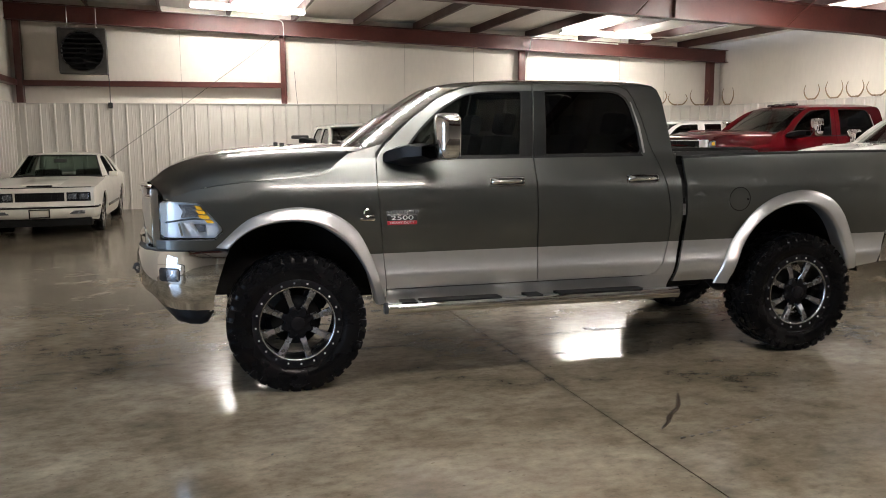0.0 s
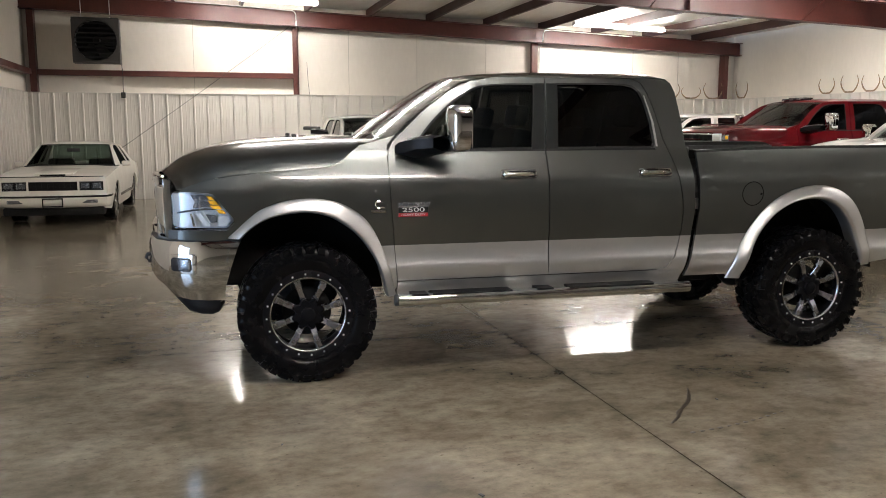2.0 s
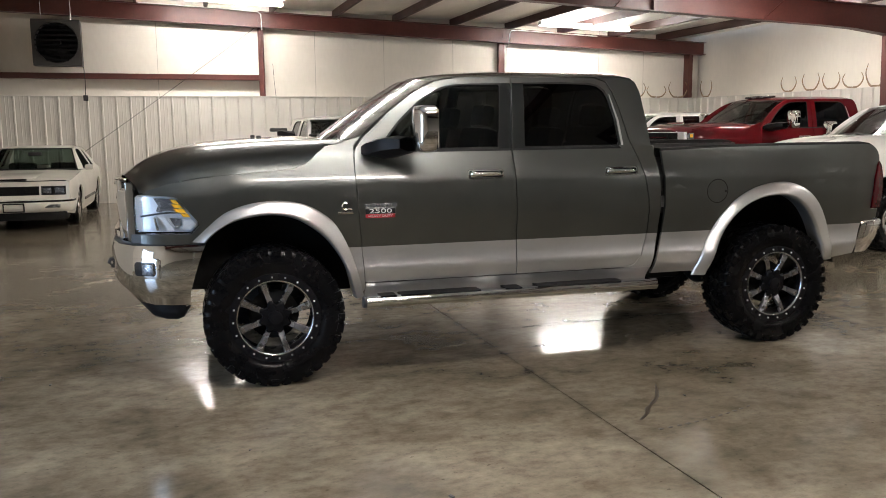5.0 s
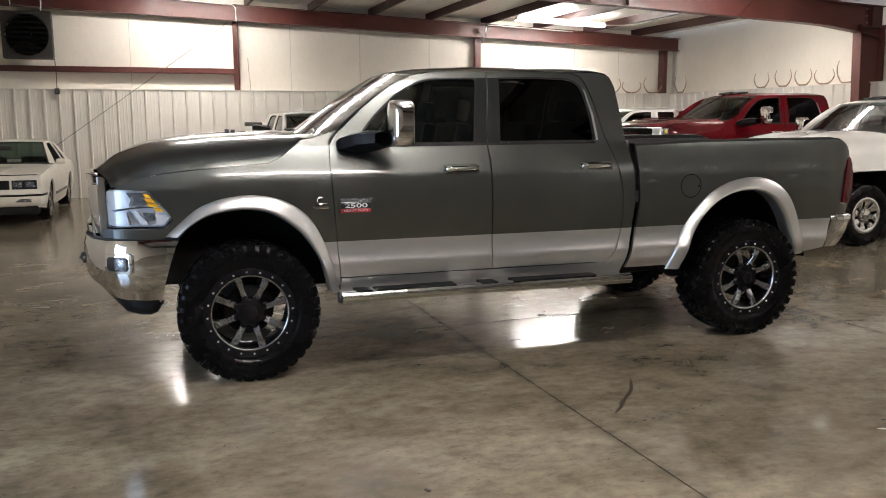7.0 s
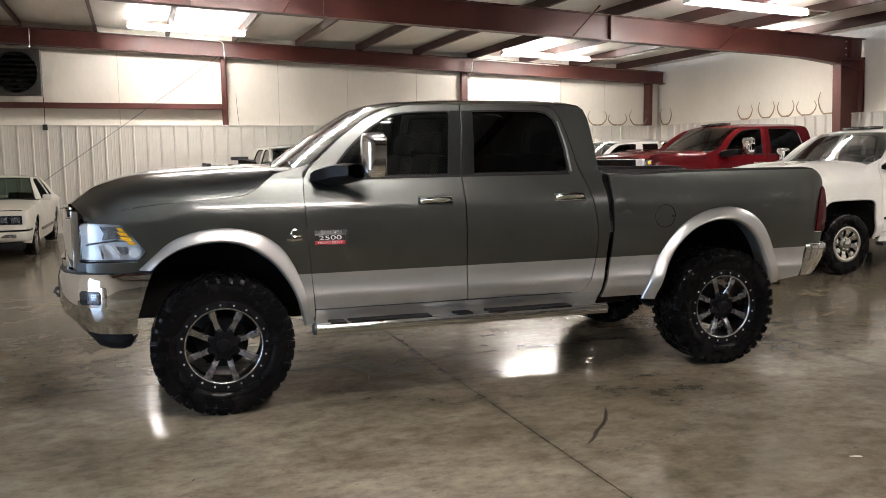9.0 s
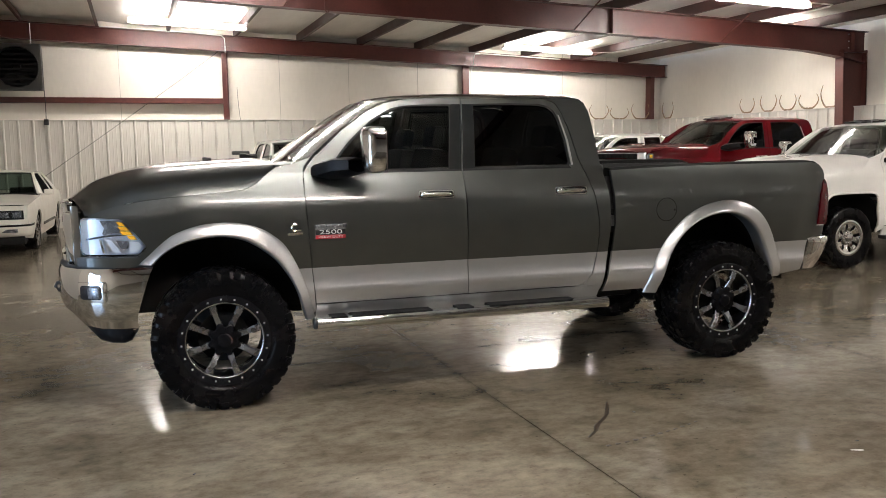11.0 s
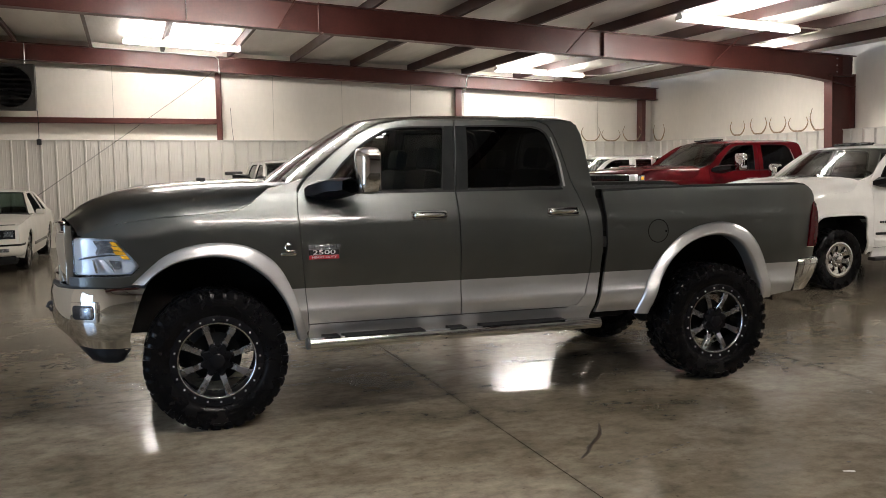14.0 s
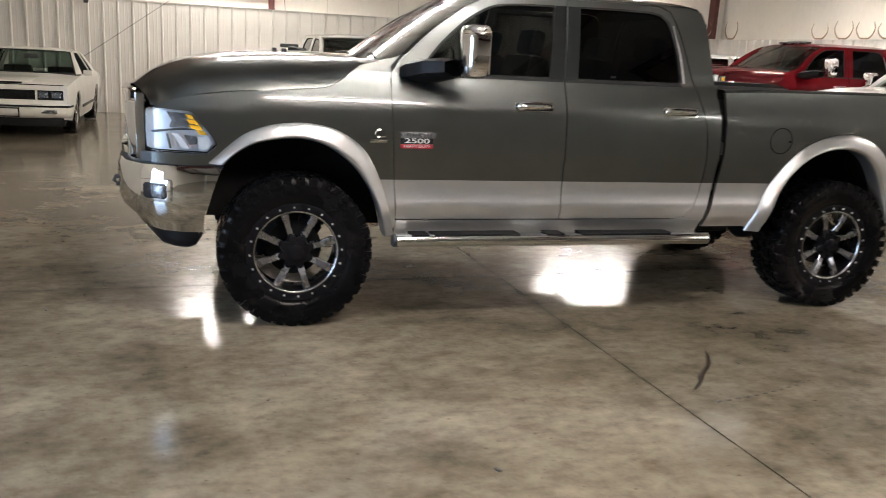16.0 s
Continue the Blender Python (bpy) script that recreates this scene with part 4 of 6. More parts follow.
    for x in np.linspace(-0.36, 0.955, 44):
        top, e = hood_top(x), hood_edge(x) + (-0.004 if spec["square"] else 0.003)
        front = max(0.0, (x - 0.55) / 0.4)
        w = skin(min(x, 0.9), min(e, 1.5)) - 0.005
        half = []
        for u, k in ((0.0, 0.95), (0.18, 0.95), (0.28, 0.955), (0.35, 1.0), (0.42, 1.01), (0.50, 0.985), (0.58, 0.945), (0.66, 0.885), (0.74, 0.805), (0.82, 0.69), (0.885, 0.555), (0.94, 0.38), (0.98, 0.18), (1.0, 0.0)):
            arch = -0.05 * front * u * u
            half.append((x + arch - 0.10 * u * u * max(0, front), w * u, e + (top - e) * k))
        rows.append([(px, -y, z) for px, y, z in half[:0:-1]] + half)
    rows.append([(px - 0.006, y * 0.995, z - 0.03) for px, y, z in rows[-1]])
    rows.append([(px - 0.02, y * 0.985, z - 0.10) for px, y, z in rows[-2]])
    part("hood", Shape().grid(rows), paint, root, smooth=60, loc=up)
    if spec["flares"]:
        for y in (-0.36, 0.36):
            part("washer_jet", Shape().box((0.02, y, hood_top(0.02) + 0.012), (0.035, 0.03, 0.022), 0.008), BLACK, root, smooth=50, loc=up)
    # cowl and wipers
    s = Shape().grid([[(x - 0.20 * (y / 0.86) ** 2, y, z) for y in np.linspace(-0.86, 0.86, 15)] for x, z in ((-0.33, 1.565), (-0.37, 1.588), (-0.46, 1.588), (-0.50, 1.57))])
    cowl = part("cowl", s, BLACK, root, smooth=50, loc=up)
    for y in (0.05, 0.65):
        part("wiper", Shape().tube([(-0.44 - 0.1 * y, y, 1.60), (-0.47 - 0.1 * y, y - 0.25, 1.625), (-0.455 - 0.05 * y, y - 0.62, 1.618)], 0.008, 6), BLACK, cowl)
    # screen
    def screen(t, u):
        """t from bottom to top, u across."""
        x = -0.42 - 0.20 * u * u + t * (-0.66 + 0.07 * u * u)
        y = (0.865 - 0.105 * t) * u
        z = 1.585 + t * 0.435 - 0.02 * t * u * u + 0.03 * math.sin(math.pi * t) * 0.6
        return (x, y, z)
    part("windscreen", Shape().grid([[screen(t, u) for u in np.linspace(-1, 1, 21)] for t in np.linspace(0, 1, 9)]), CLEAR_GLASS, root, smooth=80, loc=up, face=(1, 0, 1))
    # pillars beside the screen
    for sd in (1, -1):
        rows = []
        for t in np.linspace(-0.02, 1.01, 14):
            p = Vector(screen(t, 1.0))
            q = Vector((float(np.interp(t, [0, 0.15, 0.35, 0.55, 0.75, 0.9, 1.03], [-0.555, -0.592, -0.69, -0.805, -0.972, -1.14, -1.31])), 0, float(np.interp(t, [0, 0.15, 0.35, 0.55, 0.75, 0.9, 1.03], [1.52, 1.585, 1.69, 1.79, 1.906, 1.991, 2.02]))))
            q.y = skin(q.x, q.z) - 0.012
            mid = (p + q) / 2 + Vector((0.03, 0.018, 0.012)) * max(0.1, 1 - max(0.0, t) ** 3)
            rows.append([(p.x - 0.02, sd * (p.y - 0.03), p.z - 0.02), (p.x, sd * p.y, p.z + 0.004), (mid.x, sd * mid.y, mid.z), (q.x, sd * q.y, q.z), (q.x - 0.05, sd * (q.y - 0.05), q.z - 0.03)])
        part("windscreen_pillar", Shape().grid(rows), paint, root, smooth=70, loc=up)
    # roof
    rows = []
    for x, top, edge in ((-1.060, 2.006, 1.986), (-1.10, 2.021, 1.998), (-1.15, 2.043, 2.010), (-1.30, 2.062, 2.014), (-1.66, 2.082, 2.020), (-2.10, 2.084, 2.021), (-2.40, 2.086, 2.024), (-2.56, 2.080, 2.032), (-2.65, 2.058, 2.018), (-2.69, 2.020, 1.99), (-2.712, 1.955, 1.94)):
        w = skin(x, 2.0) - 0.006
        half = []
        for u in np.linspace(0, 1, 15):
            px = x - (0.14 * u * u * max(0.0, 1 - (-1.05 - x) / 0.35) if x > -1.4 else 0)
            half.append((px, w * u, edge + (top - edge) * (1 - abs(u) ** 3.2)))
        rows.append([(a, -b, c) for a, b, c in half[:0:-1]] + half)
    part("roof", Shape().grid(rows), paint, root, smooth=60, loc=up)
    s = Shape().grid([[(x, y, z) for y in np.linspace(-w, w, 9)] for x, z, w in ((-2.70, 1.97, 0.76), (-2.72, 1.75, 0.82), (-2.745, 1.54, 0.88))])
    part("rear_screen", s, spec["glass"][1], root, smooth=60, loc=up, face=(-1, 0, 0.3))
    part("cab_back", Shape().box((-2.76, 0, 1.06), (0.03, 1.86, 0.94), 0.01), paint, root, smooth=0, loc=up)
    # grille and front bumper
    s = Shape()
    prof = spline([(0.0, 0.985), (0.3, 0.975), (0.5, 0.955), (0.66, 0.91)], 4)
    for z0, z1, d in ((1.305, 1.36, 0.02), (0.965, 1.03, 0.03), (1.155, 1.19, 0.0)):
        rows = []
        for y, x in [(-a, b) for a, b in prof[:0:-1]] + prof:
            rows.append([(x - 0.05 + d, y, z0), (x + d, y, z0 + 0.012), (x + d, y, z1 - 0.012), (x - 0.05 + d, y, z1)])
        s.grid(rows)
    for y in (-0.64, 0.64):
        s.box((0.915, y, 1.16), (0.06, 0.075, 0.40), 0.02)
    for y in (-0.045, 0.045):
        s.box((0.985, y, 1.16), (0.03, 0.05, 0.36), 0.012)
    grille = part("grille", s, spec["grille_mat"], root, spec["grille_label"], smooth=40, loc=up)
    if spec["flares"]:
        for sd in (1, -1):
            rows = []
            for z, xi, xo in ((0.955, 0.905, 0.832), (0.97, 0.912, 0.840), (1.05, 0.925, 0.850), (1.15, 0.940, 0.862), (1.22, 0.946, 0.868), (1.275, 0.940, 0.866), (1.300, 0.918, 0.850)):
                rows.append([(xi - 0.05, sd * 0.585, z), (xi, sd * 0.60, z), (xi + 0.012, sd * 0.635, z), (xi + 0.004, sd * 0.68, z), (0.45 * xi + 0.55 * xo + 0.016, sd * 0.72, z), (xo + 0.008, sd * 0.748, z), (xo - 0.025, sd * 0.765, z)])
            part("grille_surround", Shape().grid(rows), CHROME, grille, "chrome side of the grille surround", smooth=60)
    s = Shape()
    for k in range(11):
        z = 1.045 + 0.026 * k
        s.grid([[(x - 0.055, y, z), (x - 0.03, y, z + 0.012)] for y, x in [(-a, b) for a, b in prof[:0:-1]] + prof])
    part("grille_mesh", s.box((0.86, 0, 1.16), (0.02, 1.3, 0.36)), BLACK, root, smooth=0, loc=up)
    rows = []
    for y, x, r in [(-0.985, 0.47, 1), (-0.98, 0.60, 1), (-0.95, 0.74, 1), (-0.88, 0.87, 1), (-0.75, 0.96, 1), (-0.5, 1.015, 1), (0, 1.03, 1), (0.5, 1.015, 1), (0.75, 0.96, 1), (0.88, 0.87, 1), (0.95, 0.74, 1), (0.98, 0.60, 1), (0.985, 0.47, 1)]:
        inx, iny = (-0.05, 0.0) if abs(y) < 0.8 else (-0.02, -0.045 * np.sign(y))
        sl = 0.035
        fx, fy = (1.0, 0.3 * np.sign(y)) if abs(y) < 0.8 else (0.45, 0.8 * np.sign(y))
        low_z = float(np.interp(abs(y), [0, 0.5, 0.75, 0.9, 0.99], [0.66, 0.65, 0.615, 0.570, 0.553]))
        rows.append([(x + inx, y + iny, 0.965), (x - fx * 0.02, y - fy * 0.02, 0.957), (x - fx * 0.003, y - fy * 0.003, 0.915), (x, y, 0.895), (x + fx * 0.002, y + fy * 0.002, 0.84), (x, y, 0.76), (x - fx * 0.008, y - fy * 0.008, 0.5 * (0.76 + low_z)), (x - fx * 0.035, y - fy * 0.04, low_z + 0.05), (x - fx * 0.07, y - fy * 0.06, low_z + 0.008), (x - fx * 0.10, y - fy * 0.09, low_z)])
    n = len(rows) - 1
    slant = {0: (0.34, -0.046), 1: (0.20, -0.014), 2: (0.09, 0.0)}
    rows = [[(p[0] + (0.94 - p[2]) * slant.get(min(k, n - k), (0, 0))[0] + slant.get(min(k, n - k), (0, 0))[1], p[1], p[2]) for p in r] for k, r in enumerate(rows)]
    # Dark strip painted for the shade and dark reflection at the bumper top.
    pad = [[(p[0] + 0.004 * (1 if p[0] > 0.5 else 0), p[1] * 1.004, p[2] + 0.003) for p in (r[0], r[1], [0.8 * a + 0.2 * b for a, b in zip(r[1], r[2])])] for r in rows]
    bumper = part("front_bumper", Shape().grid(rows), CHROME if spec["chrome_bumper"] else paint, root, "chrome front bumper", smooth=45, loc=up)
    part("bumper_top_shade", Shape().grid(pad), SHADOW_GREY, bumper, "dark strip standing for the shade along the bumper top", smooth=45)
    for sd in (1, -1):
        turn = Matrix.Rotation(-sd * 0.49, 3, "Z")
        part("fog_light_bezel", Shape().box((0.775, sd * 0.918, 0.805), (0.195, 0.05, 0.135), 0.024, 0, turn), CHROME, bumper, smooth=50)
        part("fog_light_recess", Shape().box((0.777, sd * 0.922, 0.805), (0.160, 0.05, 0.102), 0.022, 0, turn), SMOKED, bumper, smooth=50)
        fog = part("fog_light", Shape().box((0.764, sd * 0.950, 0.803), (0.085, 0.045, 0.078), 0.02, 0, turn), LAMP_SHADE, bumper, "bright fog light", smooth=50)
        part("lens", Shape().box((0.766, sd * 0.954, 0.803), (0.078, 0.045, 0.071), 0.02, 0, turn), LAMP_CLEAR, fog, smooth=50)
        s = Shape().tube([(0.97, sd * 0.45, 0.815), (1.035, sd * 0.45, 0.81), (1.045, sd * 0.45, 0.785), (1.03, sd * 0.45, 0.765), (0.96, sd * 0.45, 0.76)], 0.014, 8)
        part("tow_hook", s, BLACK, bumper)
    rows = []
    for y, x in [(-0.80, 0.80), (-0.65, 0.87), (0, 0.92), (0.65, 0.87), (0.835, 0.765), (0.880, 0.69), (0.892, 0.62), (0.8925, 0.58), (0.893, 0.556)]:
        dz = float(np.interp(abs(y), [0, 0.6, 0.8, 0.93], [0.12, 0.10, 0.045, 0.0]))
        k = 1.0 if abs(y) < 0.82 else 0.25
        q = 0.55 if x < 0.57 else 0.88 if x < 0.60 else 1.0
        rows.append([(px, py, 0.568 + dz - (0.568 - pz) * q) for px, py, pz in ((x, y, 0.580), (x - 0.005 * k, y, 0.50), (x - 0.02 * k, y * 0.99, 0.458), (x - 0.045 * k, y * 0.97, 0.443), (x - 0.10 * k, y * 0.90, 0.448), (x - 0.14 * k, y * 0.87, 0.50))])
    part("air_dam", Shape().grid(rows), SATIN_BLACK, root, smooth=60, loc=up)
    for sd in (1, -1):
        # Added black box: hides bright inner chrome, keeps the hollow behind the bumper dark.
        part("bumper_dark_filler", Shape().box((0.68, sd * 0.70, 0.74), (0.16, 0.30, 0.36), 0.02), VOID, root, smooth=0, loc=up)
        panel("filler_strip", [(0.86, 1.025), (0.50, 1.018), (0.50, 0.968), (0.86, 0.968)], inner(0.004), spec["filler"], root, sd, loc=up)
    for sd in (1, -1):
        rows = []
        for z in np.linspace(0.97, 1.34, 7):
            a, b = Vector((0.90, sd * 0.655, z)), Vector((0.835, sd * (skin(0.83, min(z, 1.25)) - 0.02 - 0.10 * max(0, z - 1.26)), z))
            rows.append([a.lerp(b, t) + Vector((0.02 * math.sin(math.pi * t), 0, 0)) for t in (0, 0.25, 0.5, 0.75, 1)])
        part("nose_panel", Shape().grid(rows), spec["filler"] if spec["square"] else paint, root, smooth=50, loc=up)
    # tailgate and rear bumper
    part("tailgate", Shape().box((-4.76, 0, 1.20), (0.07, 1.62, 0.56), 0.02), paint, root, smooth=0, loc=up)
    part("bed_floor", Shape().box((-3.75, 0, 1.0), (1.92, 0.98, 0.05)), BLACK, root, smooth=0, loc=up)
    part("bed_front_wall", Shape().box((-2.83, 0, 1.22), (0.04, 1.70, 0.54), 0.01), paint, root, smooth=0, loc=up)
    rows = []
    ends = [(0.975, -4.615, 0.075), (0.987, -4.70, 0.085), (0.978, -4.78, 0.11), (0.94, -4.845, 0.125), (0.80, -4.89, 0.12)]
    for y, x, sl in [(-p, q, r) for p, q, r in ends] + [(0, -4.91, 0.10)] + ends[::-1]:
        rows.append([(x + 0.05, y * 0.96, 0.908), (x + 0.012, y * 0.992, 0.912), (x, y, 0.900), (x - 0.004, y, 0.865), (x + 0.30 * sl, y * 0.998, 0.78), (x + 0.68 * sl, y * 0.992, 0.70), (x + 0.95 * sl, y * 0.98, 0.655), (x + sl + 0.03, y * 0.94, 0.646)])
    rear = part("rear_bumper", Shape().grid(rows), CHROME, root, "chrome rear bumper", smooth=45, loc=up)
    part("step_pad", Shape().box((-4.80, 0, 0.918), (0.15, 1.6, 0.018), 0.006), BLACK, rear, smooth=0)
    for sd in (1, -1):
        part("step_pad", Shape().box((-4.72, sd * 0.930, 0.912), (0.15, 0.06, 0.016), 0.006), BLACK, rear, smooth=0)
    for sd in (1, -1):
        # Solid black strip stands for the shaded gap between bed and bumper.
        part("bumper_gap_shade", Shape().box((-4.585, sd * 0.955, 0.775), (0.05, 0.03, 0.26), 0.004, 0, Matrix.Rotation(-0.29, 3, "Y")), VOID, root, smooth=0, loc=up)
    # underbody and cabin
    for y in (-0.43, 0.43):
        part("frame_rail", Shape().box((-1.95, y, 0.66), (5.3, 0.09, 0.16), 0.01), VOID, root, smooth=0, loc=up)
    part("floor_pan", Shape().box((-1.72, 0, 0.62), (2.1, 1.86, 0.10)), VOID, root, smooth=0, loc=up)
    part("engine_bay", Shape().box((0.22, 0, 0.98), (1.1, 0.96, 0.42), 0.04), VOID, root, smooth=0, loc=up)
    part("gearbox", Shape().box((-1.1, 0.0, 0.56), (1.2, 0.42, 0.22), 0.06), VOID, root, smooth=0, loc=up)
    part("fuel_tank", Shape().box((-2.75, 0.42, 0.60), (0.9, 0.5, 0.24), 0.05), VOID, root, smooth=0, loc=up)
    # Unseen tube added to block the lamp's reflection in the floor below.
    part("reflection_blocker", Shape().tube([(-2.05, -0.55, 0.52), (-2.15, -0.55, 0.505), (-3.20, -0.55, 0.50), (-3.26, -0.55, 0.52)], 0.09, 14), VOID, root, smooth=50, loc=up)
    R = spec["radius"]
    for x in (0.0, -3.80):
        part("axle", Shape().tube([(x, -0.85, R), (x, 0.85, R)], 0.05, 12).lathe([(0.0, -0.17), (0.10, -0.13), (0.165, -0.03), (0.165, 0.05), (0.1, 0.13), (0.0, 0.16)], 20, "x", (x, -0.25 if x == 0 else 0.0, R)), VOID, root, smooth=50)
    part("dashboard", Shape().box((-0.78, 0, 1.46), (0.36, 1.60, 0.20), 0.06), SEAT, root, smooth=50, loc=up)
    part("cabin_floor", Shape().box((-1.65, 0, 0.80), (2.0, 1.80, 0.06)), SEAT, root, smooth=0, loc=up)
    for x, h in ((-1.42, 1.52), (-2.32, 1.50)):
        for y in (-0.42, 0.42):
            rot = Matrix.Rotation(-0.2, 3, "Y")
            seat = part("seat", Shape().box((x + 0.2, y, 1.08), (0.52, 0.54, 0.18), 0.06), SEAT, root, smooth=50, loc=up)
            part("seat_back", Shape().box((x - 0.12, y, 1.36), (0.16, 0.52, 0.62), 0.06, 0, rot), SEAT, seat, smooth=50)
            part("headrest", Shape().box((x - 0.20, y, 1.75), (0.11, 0.28, 0.17), 0.05, 0, rot), SEAT, seat, smooth=50)
    s = Shape()
    ring = [Vector((0.0, 0.19 * math.cos(a), 0.19 * math.sin(a))) for a in np.linspace(0, 2 * math.pi, 25)]
    rot = Matrix.Rotation(-0.42, 3, "Y")
    s.tube([rot @ p + Vector((-0.98, 0.42, 1.50)) for p in ring], 0.016, 8, cap=False).tube([(-0.80, 0.42, 1.43), (-0.97, 0.42, 1.50)], 0.03, 8).box((-0.975, 0.42, 1.50), (0.03, 0.34, 0.05), 0.01)
    part("steering_wheel", s, GLOSS_BLACK, root, smooth=50, loc=up)
    # wheels
    for x in (0.0, -3.80):
        for sd in (1, -1):
            add_wheel(root, x, sd * (spec["track"] - spec["tyre_half"]), sd, spec["wheel"], R, spec["tyre_half"], spec["spin"][0 if x == 0 else 1] if "spin" in spec else None)
    # mirrors
    for sd in (1, -1):
        arm = Shape().grid([[(x, sd * y, z) for x, z in ring] for y, ring in (
            (0.94, [(-0.60, 1.55), (-0.60, 1.50), (-0.72, 1.47), (-0.80, 1.47), (-0.80, 1.56), (-0.70, 1.60)]),
            (1.02, [(-0.61, 1.57), (-0.62, 1.50), (-0.74, 1.47), (-0.83, 1.48), (-0.84, 1.58), (-0.72, 1.605)]),
            (1.14, [(-0.70, 1.60), (-0.70, 1.53), (-0.80, 1.50), (-0.90, 1.51), (-0.90, 1.60), (-0.80, 1.62)]),
            (1.20, [(-0.80, 1.60), (-0.80, 1.54), (-0.86, 1.52), (-0.92, 1.53), (-0.92, 1.60), (-0.86, 1.615)]))], 0, True)
        mirror = part("side_mirror", arm, SATIN_BLACK, root, "black mirror arm with a tall head", smooth=38, loc=(up[0], sd * spec.get("mirror_out", 0.0), up[2] + (0.20 if spec.get("mirror_flat") else 0.0)))
        if spec.get("mirror_flat"):
            part("mirror_head", Shape().box((-0.95, sd * 1.17, 1.625), (0.12, 0.30, 0.065), 0.025), BLACK, mirror, smooth=50)
            continue
        head = []
        for z, k in ((1.515, 0.55), (1.53, 0.85), (1.58, 0.98), (1.66, 1.0), (1.75, 1.0), (1.785, 0.95), (1.803, 0.80), (1.808, 0.55)):
            head.append([(-0.955 + 0.075 * k * cx, sd * (1.265 + 0.10 * k * cy), z) for cx, cy in ((1.0, -0.55), (0.98, 0.2), (0.80, 0.72), (0.4, 0.95), (-0.1, 1.0), (-0.75, 1.0), (-0.8, 0.9), (-0.8, -0.9), (-0.75, -1.0), (0.4, -1.0), (0.85, -0.85))])
        s = Shape().grid(head, 0, True)
        n = len(head[0])
        s.f += [tuple(range(n)), tuple((len(head) - 1) * n + k for k in range(n))]
        s.m += [0, 0]
        part("mirror_head", s, spec.get("mirror_mat", CHROME), mirror, smooth=50)
        part("mirror_glass", Shape().box((-1.019, sd * 1.265, 1.66), (0.008, 0.16, 0.24), 0.003), CHROME, mirror, smooth=0)
    return root


OFFROAD = dict(rim=0.288, lugs=True, spokes=8, spoke_w=(0.021, 0.024), rim_mat=WHEEL_BLACK, spoke_mat=MACHINED, cap_mat=WHEEL_BLACK, tyre_label="black mud-terrain tyre with chunky tread", rim_label="satin black rim", spoke_label="machined grey spokes")
STOCK = dict(rim=0.235, lugs=False, spokes=8, spoke_w=(0.036, 0.060), rim_mat=CHROME, spoke_mat=CHROME, cap_mat=CHROME, tyre_label="black road tyre", rim_label="chrome rim", spoke_label="chrome spokes")

RAM = dict(lift=0.0, paint=GREY_PAINT, low=SILVER_PAINT, arches=(F_OUT, F_IN, R_OUT, R_IN), square=False, flares=True, glass=(TINT_GLASS, DARK_GLASS), handles=True, grille_mat=CHROME, grille_label="chrome crossbar grille",
           chrome_bumper=True, filler=SHADOW_GREY, radius=0.455, track=1.035, tyre_half=0.155, wheel=OFFROAD, pillar=PILLAR_BLACK, spin=(-27.5, -23.5))
truck = pickup(pose(0.516, 5.50, 0, 0, 0, 178.0), "charcoal grey and silver lifted crew-cab pickup on mud tyres", RAM)


# fittings of the grey truck alone
def side_place(x, z, out=0.0, side=1):
    """Axes for a flat mark on the side of a truck: reads from nose to tail on the left."""
    m = Matrix(((-side, 0, 0, x), (0, 0, side, side * (skin(x, z) + out)), (0, 1, 0, z), (0, 0, 0, 1)))
    return m


